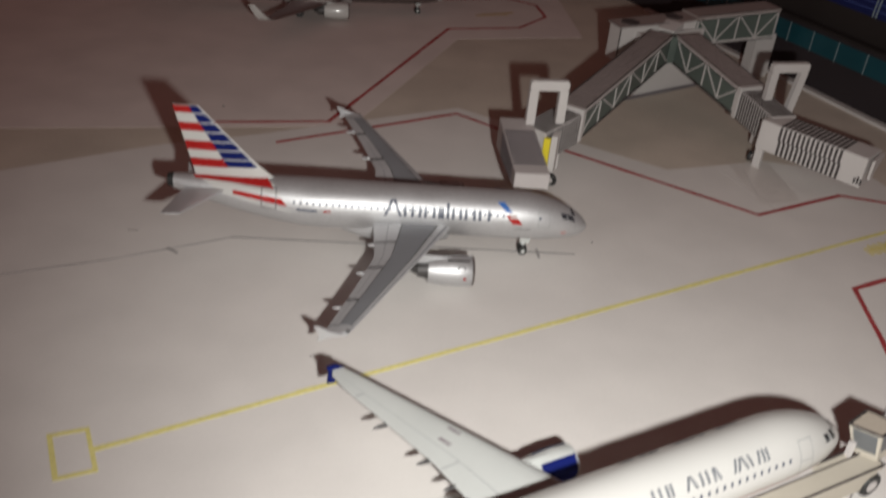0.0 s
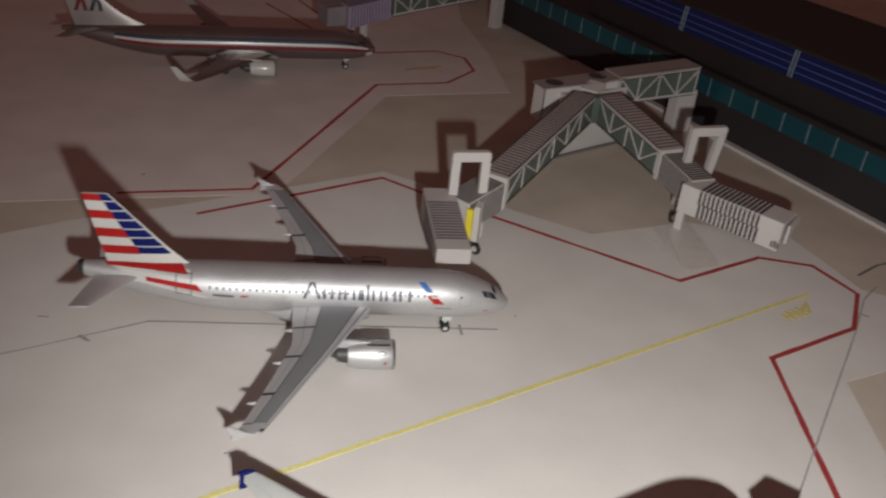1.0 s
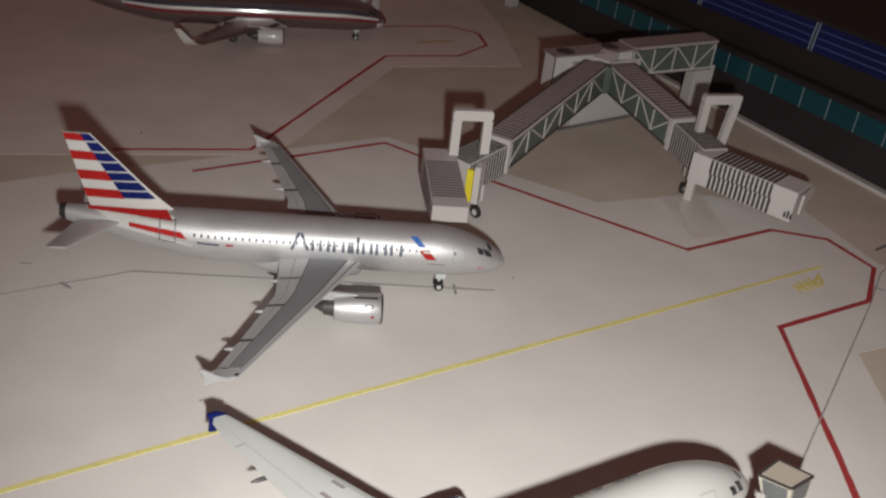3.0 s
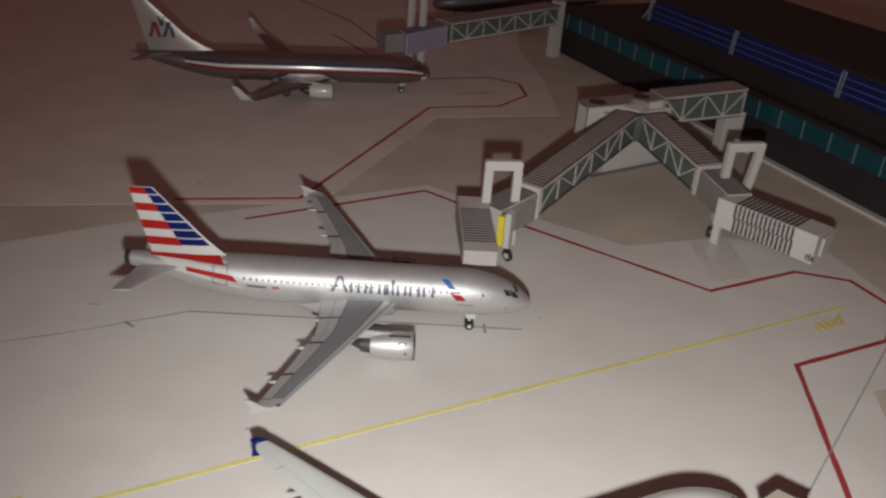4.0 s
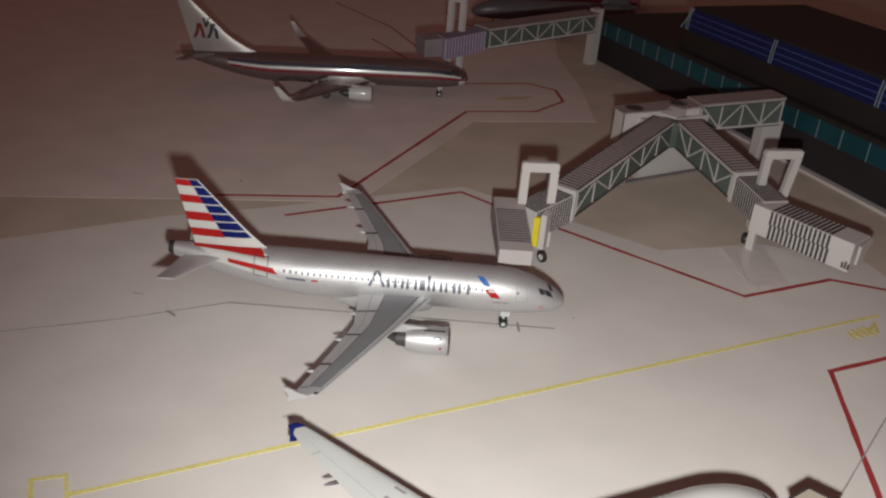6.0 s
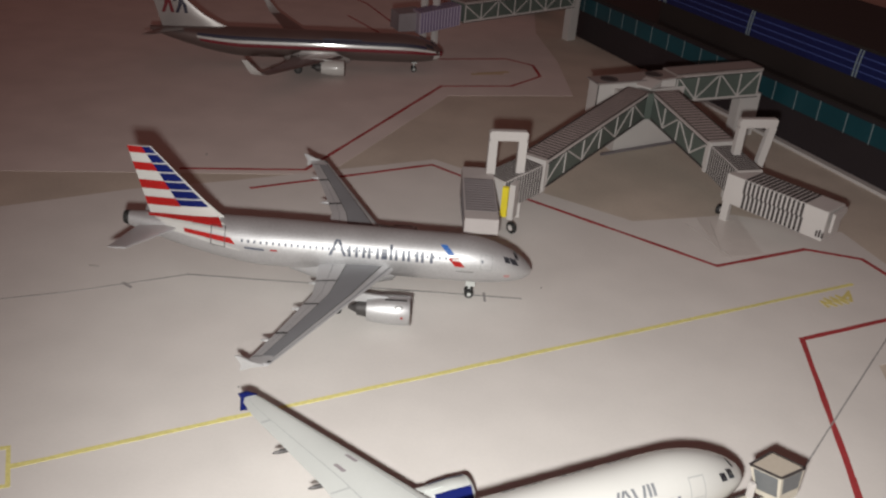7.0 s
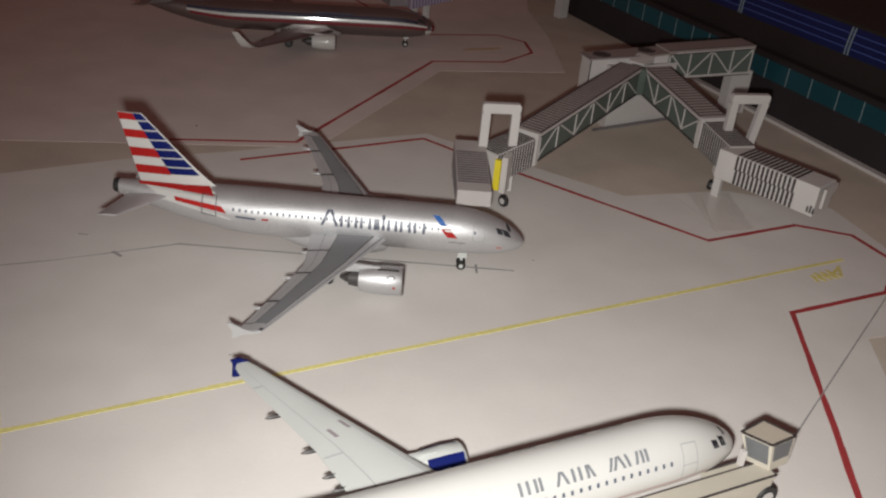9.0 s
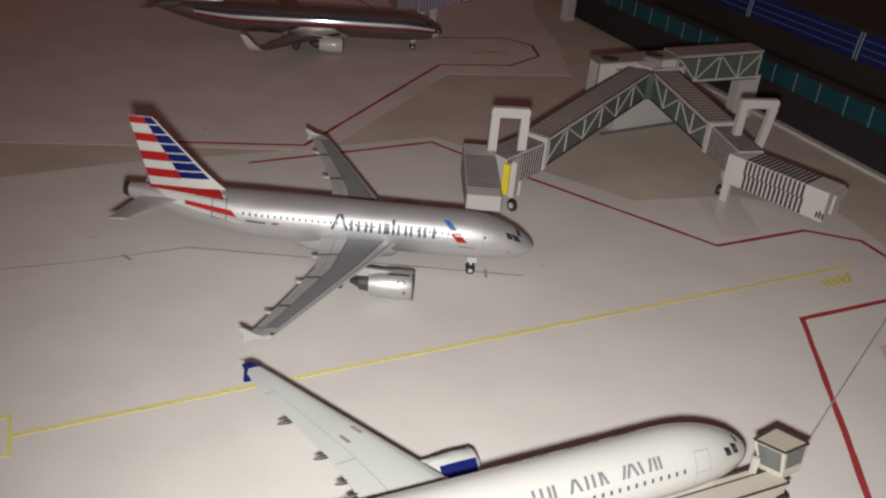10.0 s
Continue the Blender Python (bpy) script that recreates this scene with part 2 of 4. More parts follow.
# the scribbled stand mark beside the lead-in line, and its twin on the far stand
for name, pts in (("stand_mark", [(108.2, 202.6), (105.8, 198.6), (107.9, 201.4), (107.6, 198.0), (104.6, 199.4), (106.6, 196.8), (103.2, 198.4), (105, 195.8), (101.6, 197.2), (103.6, 194.8), (100.6, 195.8), (101.6, 193.6)]),):
    ob = part(name, stroke(pts, 0.75, 0.05, 0.15, 91), material("worn_yellow_pen", (0.72, 0.62, 0.22), 0.8))
    tagged(ob, "small yellow scribble beside the lead-in line", "drawn line", kind="structure")
ob = part("stand_mark", stroke([(2, 338), (12, 343), (4, 340), (14, 346)], 2.0, 0.04, 0.3, 92), material("pale_yellow_pen", (0.6, 0.47, 0.3), 0.8))
tagged(ob, "faint yellow scribble on the far stand", "drawn line", kind="structure")
ob = part("tape", prism([(76, 232.5), (87, 237.5), (91, 216), (80.5, 211.2)], -0.02, 0.03), TAPE)
tagged(ob, "strip of clear glossy tape over the paper edge", "tape", kind="structure")
ob = part("board_seam", stroke([(126.4, 218.7), (134, 225.5), (150, 234)], 0.7, 0.03, 0.1, 95, base=-0.06), INKGREY)
tagged(ob, "dark seam across the beige board", "seam", kind="structure")

# ---------------------------------------------------------------- the terminal
TX, TY = 38.9, 413.6
TD = Vector((0.53834, -0.84273))
TURN = math.degrees(math.atan2(TD.y, TD.x))
terminal = thing("terminal_building", TX, TY, 0, TURN, "long dark card terminal with teal and blue window bands", "building")
# local x runs along the front, local y away from the apron
END = 206
part("wall", box(-4, END, 0, 60, -0.07, 19.0), DARKCARD, terminal, "dark printed lower storey")
part("roof", box(-5, END + 1, -0.8, 61, 19.0, 19.8), BROWNCARD, terminal, "brown card ledge and roof")
part("rim", box(52, 203.5, -2.6, -0.05, -0.07, 0.9), CARD, terminal, "white card rim along the foot of the wall")
up = bmesh.new()
add_prism(up, [(50.5, 3.2), (END, 3.2), (END, 58), (50.5, 58)], 19.8, 27.2)
part("upper_wall", up, BROWNCARD, terminal, "dark upper storey")


def arc(k, n, z0, z1, y0, out):
    f = k / n
    return y0 + out * f * f, z0 + (z1 - z0) * f


rings = []
for k in range(7):
    y, z = arc(k, 6, 27.2, 35.4, 3.0, 0.8)
    rings.append([(49.5 + 5.2 * k / 6, y, z), (END, y, z), (END, 56 - 2 * k / 6, z), (49.5 + 5.2 * k / 6, 56 - 2 * k / 6, z)])
band = part("window_band", loft(rings), BLUE, terminal, "curved band of deep blue windows")
for k in (1.5, 3.0, 4.6):
    y, z = arc(k, 6, 27.2, 35.4, 3.0, 0.8)
    part("glazing_bar", beam((50 + 5.2 * k / 6, y - 0.02, z), (END, y - 0.02, z), 0.32, 0.12, (0, -1, 0.3)), BLUELINE, band)
for s in (52.6, 100.6, 148.7, 196.8):
    bm = bmesh.new()
    for k in range(6):
        (ya, za), (yb, zb) = arc(k, 6, 27.2, 35.4, 3.0, 0.8), arc(k + 1, 6, 27.2, 35.4, 3.0, 0.8)
        for o in (-0.6, 0.6):
            add_beam(bm, (s + o, ya - 0.03, za), (s + o, yb - 0.03, zb), 0.4, 0.2, (0, -1, 0.3))
    part("pillar", bm, PALELINE, band)
bm = bmesh.new()
for k in range(6):
    (ya, za), (yb, zb) = arc(k, 6, 27.2, 35.4, 3.0, 0.8), arc(k + 1, 6, 27.2, 35.4, 3.0, 0.8)
    add_beam(bm, (49.3 + 5.2 * k / 6, ya - 0.03, za), (49.3 + 5.2 * (k + 1) / 6, yb - 0.03, zb), 0.6, 0.4, (-1, -0.3, 0))
part("end_trim", bm, PALELINE, band, "pale slanting end trim")
part("upper_roof", box(54, END + 1, 3.6, 58, 35.4, 36.4), BROWNCARD, terminal, "dark flat roof")
ov = [[(173.5 + q * 9 * math.cos(k * math.pi / 16), 35 + q * 6 * math.sin(k * math.pi / 16), z) for k in range(32)] for q, z in ((1, 36.3), (0.96, 36.65))]
part("roof_oval", loft(ov), BLUE, terminal, "dark blue oval on the roof")
xs = [1.9 + 10.05 * i for i in range(21)]
rng = random.Random(4)
cuts = [-4] + [x + rng.uniform(-0.8, 0.8) for x in xs] + [END]
for a, b in zip(cuts, cuts[1:]):
    pane = part("pane", box(a + 0.12, b - 0.12, -0.12, 0.0, 11.6, 17.6), TEAL, terminal)
for a in cuts[1:-1]:
    part("mullion", box(a - 0.14, a + 0.14, -0.22, 0.0, 11.5, 17.7), PALELINE, terminal)


# ---------------------------------------------------------------- jet bridges
def tunnel(owner, p0, p1, width, top, low, bays, flip=1, ribs=True, truss=(1, -1), pane=GLASSPRINT, name="tunnel", first=0, sill=True):
    """A covered bridge from p0 to p1 (the middle of the roof's ends); top, low: heights at the two ends."""
    p0, p1 = Vector((*p0, 0)), Vector((*p1, 0))
    along = (p1 - p0).normalized()
    left = Vector((-along.y, along.x, 0))
    length = (p1 - p0).length

    def at(f, s, z):
        q = p0 + along * (length * f) + left * (s * width / 2)
        return (q.x, q.y, z)

    def zt(f):
        return top[0] + (top[1] - top[0]) * f

    def zl(f):
        return low[0] + (low[1] - low[0]) * f

    rings = [[at(f, 1, zt(f)), at(f, -1, zt(f)), at(f, -1, zl(f)), at(f, 1, zl(f))] for f in (0, 1)]
    body = part(name, loft(rings), pane, owner, "printed grey-green glass sides")
    e = 0.5
    roof = [[at(f, s, z) for s, z in ((1.06, zt(f) - e), (-1.06, zt(f) - e), (-1.06, zt(f) + 0.25), (1.06, zt(f) + 0.25))] for f in (-0.005, 1.005)]
    part("roof", loft(roof), RIBCARD if ribs else ROOFCARD, body, "ribbed pale roof")
    for s in truss:
        part("edge_line", beam(at(0, s * 1.02, zt(0) + 0.22), at(1, s * 1.02, zt(1) + 0.22), 0.42, 0.08, (0, 0, 1)), INK, body)
    if ribs:
        n = int(length / 1.5)
        for i in range(n):
            f = (i + 0.5) / n
            part("rib", beam(at(f, 0.97, zt(f) + 0.24), at(f, -0.97, zt(f) + 0.24), 0.40, 0.10, (0, 0, 1)), INK, body)
    for s in truss:
        out = left * s
        for zz in (zt, zl):
            off = -0.45 if zz is zt else 0.35
            if zz is zt or sill:
                part("chord", beam(at(0, s, zz(0) + off), at(1, s, zz(1) + off), 0.62, 0.22, out), CARD, body)
            edge = off - 0.42 if zz is zt else off - 0.40
            part("edge_line", beam(at(0, s, zz(0) + edge), at(1, s, zz(1) + edge), 0.5, 0.21, out), INK, body)
        for i in range(bays + 1):
            f = min(max(i / bays, 0.012), 0.988)
            if i >= first:
                part("post", beam(at(f, s, zl(f) + 0.4), at(f, s, zt(f) - 0.5), 0.42, 0.2, out), CARD, body)
            if i < bays:
                g = (i + 1) / bays
                a, b = (f, g) if (i % 2 == 0) == (flip > 0) else (g, f)
                part("brace", beam(at(a, s, zl(a) + 0.5), at(b, s, zt(b) - 0.6), 0.38, 0.16, out), CARD, body)
    return body


def striped_box(owner, name, p0, p1, width, top, low, spans, stripes, label, ink=INK, card=CARD, sides=(1, -1), rooftoo=True, fold=0.3):
    """A card box from p0 to p1 with printed cross stripes within spans (fractions of its length)."""
    p0, p1 = Vector((*p0, 0)), Vector((*p1, 0))
    along = (p1 - p0).normalized()
    left = Vector((-along.y, along.x, 0))
    length = (p1 - p0).length

    def at(f, s, z):
        q = p0 + along * (length * f) + left * (s * width / 2)
        return (q.x, q.y, z)

    def zt(f):
        return top[0] + (top[1] - top[0]) * f

    def zl(f):
        return low[0] + (low[1] - low[0]) * f

    bm = loft([[at(f, 1, zt(f)), at(f, -1, zt(f)), at(f, -1, zl(f)), at(f, 1, zl(f))] for f in (0, 1)])
    bmesh.ops.bevel(bm, geom=bm.edges[:], offset=0.15, segments=1, affect="EDGES")
    body = part(name, bm, card, owner, label)
    a, b = spans
    for i in range(stripes):
        f = a + (b - a) * (i + 0.5) / stripes
        w = length * (b - a) / stripes * 0.56
        g = f + (b - a) / stripes * fold
        for s in sides:
            zm = zl(f) + (zt(f) - zl(f)) * 0.52
            part("stripe", beam(at(f, s, zm - 0.1), at(f, s, zt(f) - 0.12), w, 0.06, left * s), ink, body)
            part("stripe", beam(at(g, s, zl(f) + 0.12), at(g, s, zm + 0.1), w, 0.07, left * s), ink, body)
        if rooftoo:
            part("stripe", beam(at(f, 0.93, zt(f)), at(f, -0.93, zt(f)), w, 0.12, (0, 0, 1)), ink, body)
    return body


def wheel(owner, x, y, z, r, wide, heading, name="wheel"):
    a = radians(heading)
    d, side = Vector((math.cos(a), math.sin(a), 0)), Vector((-math.sin(a), math.cos(a), 0))

    def ring(rad, off, n=20):
        return [Vector((x, y, z)) + side * off + d * (rad * math.cos(2 * math.pi * i / n)) + Vector((0, 0, rad * math.sin(2 * math.pi * i / n))) for i in range(n)]

    w = wide / 2
    tyre = part(name, loft([ring(r * 0.55, -w), ring(r * 0.9, -w), ring(r, -w * 0.6), ring(r, w * 0.6), ring(r * 0.9, w), ring(r * 0.55, w)]), BLACK, owner, "black tyre", smooth=True)
    part("hub", loft([ring(r * 0.5, -w * 1.15), ring(r * 0.5, w * 1.15)]), CARD, tyre, "pale hub")
    return tyre


def portal(owner, pa, pb, ztop, foot, thick=2.1, deep=1.6, bar=2.4, lean=0.0):
    """The white lift frame that straddles a bridge: two columns and a beam, cut from card."""
    pa, pb = Vector((*pa, 0)), Vector((*pb, 0))
    d = (pb - pa).normalized()
    side = Vector((-d.y, d.x, 0)) * deep
    for p, s in ((pa, 1), (pb, -1)):
        q = p + d * (s * thick)
        pts = [(p.x, p.y), (q.x, q.y), (q.x + side.x, q.y + side.y), (p.x + side.x, p.y + side.y)]
        in_x, in_y = (d.x * s * lean, d.y * s * lean) if s < 0 else (0.0, 0.0)
        part("column", loft([[(x + in_x, y + in_y, foot) for x, y in pts], [(x, y, ztop - bar) for x, y in pts]]), CARD, owner)
    pts = [(pa.x, pa.y), (pb.x, pb.y), (pb.x + side.x, pb.y + side.y), (pa.x + side.x, pa.y + side.y)]
    bm = bmesh.new()
    add_prism(bm, pts, ztop - bar + 0.002, ztop)
    bmesh.ops.bevel(bm, geom=[e for e in bm.edges if e.calc_length() < deep + 0.1], offset=0.35, segments=2, affect="EDGES")
    part("crossbeam", bm, CARD, owner)


gate = thing("jet_bridge", 0, 0, 0, 0, "white card twin jet bridge with truss sides and striped cabs", "jet bridge", "jet bridges")
# rotunda: the plain white end of the fixed bridge
near0, near1 = Vector((44.0, 273.2)), Vector((98.0, 304.0))  # the fixed bridge runs from here to the terminal
u = (near1 - near0).normalized()
w = Vector((-u.y, u.x))


def fx(s, o):
    q = near0 + u * s + w * o
    return (q.x, q.y)


part("rotunda", prism([fx(3.8, 0.6), fx(31, 0.2), fx(31, 6.6), fx(3.8, 6.4)], 9.6, [20.0, 21.2, 21.2, 20.0]), CARD, gate, "plain white rotunda walls")
bm = prism([fx(3.2, 0.1), fx(24, -1.0), fx(33, -0.2), fx(33, 7.2), fx(3.2, 6.9)], [19.9, 20.8, 21.2, 21.2, 19.9], [20.4, 21.3, 21.7, 21.7, 20.4])
rot = part("rotunda_roof", bm, ROOFCARD, gate, "pale card roof with two round vents")
for s, o in ((8.6, 3.3), (24.6, 3.9)):
    c = fx(s, o)
    z = 20.3 + s * 0.043
    rg = [[(c[0] + r * math.cos(t * math.pi / 12), c[1] + r * math.sin(t * math.pi / 12), z + h) for t in range(24)] for r, h in ((2.7, -0.1), (2.7, 0.16), (2.3, 0.16), (2.2, 0.05))]
    part("vent", loft(rg), INK, rot, "dark round vent")
for a, b in ((fx(3.15, 0.05), fx(3.15, 6.9)), (fx(3.2, 0.05), fx(24, -1.05))):
    part("edge_line", beam((*a, 20.35 if a == fx(3.15, 0.05) else 20.4), (*b, 20.35 if b == fx(3.15, 6.9) else 21.3), 0.35, 0.1, (0, 0, 1)), INKGREY, rot)
part("edge_line", beam((*fx(3.7, 0.5), 9.8), (*fx(3.7, 0.5), 19.9), 0.45, 0.12, (-0.868, -0.497, 0)), INK, rot)
c = fx(18.6, -2.4)
part("cap", prism([(c[0] - 3.4, c[1] - 1.2), (c[0] + 1.0, c[1] - 3.6), (c[0] + 4.2, c[1] + 1.5), (c[0] - 0.5, c[1] + 4.2)], 19.8, [20.4, 20.3, 21.6, 21.5]), CARD, rot, "folded white card cap")
part("base", prism([(54.0, 274.2), (74.2, 290.6), (71.0, 296.0), (51.0, 279.6)], -0.07, 18.5), CARD, gate, "white foot of the rotunda")
part("plinth", beam((50.5, 270.0, -0.06), (74.8, 290.4, -0.06), 0.7, 0.7, (0, 0, 1)), INKGREY, gate)
p0, p1 = Vector(fx(30.5, 3.8)), Vector(fx(62.3, 3.9))
tunnel(gate, p0, p1, 7.6, (21.9, 23.1), (13.3, 14.0), 4, flip=-1, ribs=False)
q = [fx(57.6, 1.8), fx(65.4, 1.8), fx(65.4, 5.8), fx(57.6, 5.8)]
part("pier", prism(q, -0.07, 14.2), CARD, gate, "white card pier")

part("joint", prism([(61.4, 273.6), (63.4, 274.3), (64.6, 277.0), (61.0, 277.0)], 11.6, 19.4), GLASSPRINT, gate, "dark corner between the two arms")
# first arm, to the silver aircraft
ax, side = Vector((-0.438, -0.899)), Vector((-0.899, 0.438))
a0, a1 = Vector((61.7, 274.2)) + side * 3.4, Vector((35.7, 220.8)) + side * 3.4
tunnel(gate, a0, a1, 6.6, (19.6, 15.3), (11.8, 8.0), 6, first=1, sill=False)
part("collar", loft([[(*(a1 + ax * f + side * s), z) for s, z in ((-3.7, 15.6), (3.7, 15.6), (3.7, 7.2), (-3.7, 7.2))] for f in (0.1, 1.3)]), CARD, gate)
a2 = Vector((23.6, 210.6))
striped_box(gate, "bellows", a1 + ax * 1.0, a2, 7.4, (14.6, 13.1), (7.0, 5.6), (0.03, 0.97), 14, "black and white striped bellows", fold=0.15)
cab = striped_box(gate, "cab", (19.0, 214.6), (23.9, 186.4), 7.6, (13.6, 13.2), (6.2, 9.6), (0.24, 0.86), 14, "striped cab at the aircraft door", ink=INKGREY, card=CARDGREY)
part("yellow_panel", prism([(26.2, 207.4), (27.7, 207.1), (27.9, 208.0), (26.4, 208.3)], 4.6, 12.4), YELLOW, gate, "yellow panel beside the lift column")
part("white_panel", prism([(27.9, 207.5), (29.3, 207.2), (30.0, 210.6), (28.6, 210.9)], 4.0, 13.2), CARD, gate)
portal(gate, (21.6, 211.6), (30.6, 214.0), 24.4, 1.9)
wheel(gate, 29.3, 208.6, 1.5, 1.5, 0.9, 320)
wheel(gate, 21.9, 211.0, 1.75, 1.75, 1.3, 285)
part("bogie", beam((21.4, 212.4, 2.0), (30.0, 214.6, 2.0), 1.6, 1.6, (0, 0, 1)), CARD, gate)

# second arm, with its free cab
bx, bs = Vector((0.483, -0.875)), Vector((0.875, 0.483))
b0, b1 = Vector((63.1, 274.8)) + bs * 4.2, Vector((77.4, 248.9)) + bs * 4.2
tunnel(gate, b0, b1, 8.0, (19.6, 15.5), (11.8, 8.0), 4, flip=-1, first=1, sill=False)
part("collar", loft([[(*(b1 + bx * f + bs * s), z) for s, z in ((-4.4, 15.8), (4.4, 15.8), (4.4, 7.2), (-4.4, 7.2))] for f in (0.1, 1.3)]), CARD, gate)
striped_box(gate, "bellows", b1 + bx * 1.0, (87.6, 236.5), 7.4, (14.8, 13.4), (7.0, 5.6), (0.03, 0.97), 13, "black and white striped bellows", fold=0.0)
cab2 = striped_box(gate, "cab", (84.1, 236.9), (105.8, 219.8), 8.6, (13.2, 13.0), (5.4, 5.2), (0.18, 0.79), 14, "white cab with black cross stripes")
portal(gate, (83.8, 244.4), (94.0, 248.2), 24.3, 1.6, lean=2.6)
wheel(gate, 82.0, 237.4, 1.35, 1.35, 0.9, 240)
wheel(gate, 92.2, 247.5, 1.75, 1.75, 1.3, 232)
part("leg", prism([(82.0, 234.2), (83.6, 233.0), (84.4, 234.1), (82.8, 235.3)], -0.05, 5.6), CARD, gate)
for i, (o, h) in enumerate(((0.0, 1.5), (0.75, 1.9), (1.5, 1.4))):
    part("mark", beam((101.9 + o * 0.8, 217.35 - o * 0.63, 6.1), (101.9 + o * 0.8, 217.35 - o * 0.63, 6.1 + h), 0.5, 0.06, (-0.62, -0.79, 0)), INK, cab2)
flap = bmesh.new()
add_prism(flap, [(104.6, 215.6), (108.6, 221.4), (108.0, 221.9), (104.1, 216.1)], [8.0, 11.6, 11.6, 8.0], [12.9, 13.0, 13.0, 12.9])
part("flap", flap, CARD, cab2, "loose folded end flap")

# the far gate's bridge
gate_b = thing("jet_bridge", 0, 0, 0, 0, "white card jet bridge with truss side and purple striped bellows", "jet bridge", "jet bridges")
f0, f1 = Vector((33.5, 399.3)), Vector((-5.3, 353.4))
fd = (f1 - f0).normalized()
fw = Vector((fd.y, -fd.x)) * 1.0
if fw.y < 0:
    fw = -fw
tunnel(gate_b, f0 - fd * 3 + fw * 4, f1 + fw * 4, 8, (23.0, 22.6), (15.4, 15.0), 7, ribs=False)
part("pier", prism([(34.4, 404.4), (37.6, 408.2), (35.0, 411.2), (31.8, 407.4)], -0.07, 24.0), CARD, gate_b, "white card pier at the terminal")
h0 = f1 + fw * 4
striped_box(gate_b, "bellows", h0, (-22.5, 346.5), 7.4, (21.6, 19.0), (14.0, 11.0), (0.03, 0.97), 13, "purple and white striped bellows", ink=PURPLE, card=PURPLECARD, fold=0.0)
striped_box(gate_b, "cab", (-22.0, 351.5), (-30.5, 346.0), 9.0, (18.8, 18.2), (11.5, 11.5), (0.5, 0.55), 0, "purple-grey cab at the aircraft door", card=CABGREY)
portal(gate_b, (-22.5, 356.5), (-15.5, 352.5), 33.5, 2.0, thick=2.2)
wheel(gate_b, -17.0, 349.8, 1.9, 1.9, 1.4, 240)
wheel(gate_b, -24.0, 354.5, 1.9, 1.9, 1.4, 240)


# ---------------------------------------------------------------- model aircraft
class Hull:
    """A fuselage: nose tip at x = 0, tail at x = -length; its cross-sections are circles of radius r round (x, 0, z)."""

    def __init__(self, length, r, z, droop=0.5, tail=3.6, end=0.13, rise=0.72, pitch=0.0):
        self.pitch = pitch
        self.length, self.r, self.z, self.droop, self.tail, self.end, self.rise = length, r, z, droop, tail, end, rise

    def section(self, x):
        """Radius and centre height at x."""
        d, r = -x, self.r
        nose = 3.2 * r
        if d < nose:
            f = max(d, 0.0) / nose
            rad = r * max(0.02, (1 - (1 - f) ** 2.0) ** 0.54)
            zc = self.z - self.droop * (1 - f) ** 2 * r * 0.8
        else:
            rad, zc = r, self.z
        start = self.length - self.tail * 2 * r
        if d > start:
            g = (d - start) / (self.length - start)
            rad = r * (1 - (1 - self.end) * g ** 1.55)
            zc = self.z + self.rise * (r - rad)
        return rad, zc + self.pitch * d

    def at(self, x, angle, lift=0.0):
        """A place on the skin; angle in degrees from the port side's horizontal, up over the crown (180 is starboard)."""
        rad, zc = self.section(x)
        a = radians(angle)
        return Vector((x, (rad + lift) * math.cos(a), zc + (rad + lift) * math.sin(a)))

    def mesh(self, n=40):
        xs = [-3.2 * self.r * (k / 16) ** 1.8 for k in range(17)]
        start = self.length - self.tail * 2 * self.r
        xs += [-3.2 * self.r - (start - 3.2 * self.r) * k / 12 for k in range(1, 13)]
        xs += [-start - (self.length - start) * k / 16 for k in range(1, 17)]
        return loft([[self.at(x, 360 * i / n) for i in range(n)] for x in xs])

    def patch(self, x0, x1, a0, a1, shear=0.0, lift=0.05, nx=None, na=None):
        """A painted area that lies on the skin; shear: how far its upper edge is set forward."""
        bm = bmesh.new()
        nx = nx or max(1, int(abs(x1 - x0) / 2))
        na = na or max(1, int(abs(a1 - a0) / 9))
        rows = []
        for i in range(nx + 1):
            rows.append([bm.verts.new(self.at(x0 + (x1 - x0) * i / nx + shear * j / na, a0 + (a1 - a0) * j / na, lift)) for j in range(na + 1)])
        for a, b in zip(rows, rows[1:]):
            for j in range(na):
                bm.faces.new((a[j], a[j + 1], b[j + 1], b[j]))
        return bm


def hull_band(hull, fore, aft, lift=0.05, nx=8, na=4):
    """A painted band between two edges, each (x, angle) below and (x, angle) above."""
    bm = bmesh.new()
    rows = []
    for i in range(nx + 1):
        f = i / nx
        row = []
        for j in range(na + 1):
            g = j / na
            ends = [(e[0][0] + (e[1][0] - e[0][0]) * g, e[0][1] + (e[1][1] - e[0][1]) * g) for e in (fore, aft)]
            x, a = (ends[0][k] + (ends[1][k] - ends[0][k]) * f for k in (0, 1))
            row.append(bm.verts.new(hull.at(x, a, lift)))
        rows.append(row)
    for p, q in zip(rows, rows[1:]):
        for j in range(na):
            bm.faces.new((p[j], p[j + 1], q[j + 1], q[j]))
    return bm


def foil(le, chord, thick, n=9):
    """A closed wing section in the x-z plane through the leading edge le."""
    up, lo = [], []
    for i in range(n):
        f = (1 - math.cos(math.pi * i / (n - 1))) / 2
        t = thick * chord * (1.48 * math.sqrt(f) - 0.63 * f - 1.758 * f * f + 1.4215 * f ** 3 - 0.5 * f ** 4)
        up.append(Vector((le[0] - chord * f, le[1], le[2] + t + 0.04)))
        lo.append(Vector((le[0] - chord * f, le[1], le[2] - t * 0.7 - 0.04)))
    return up + lo[::-1]


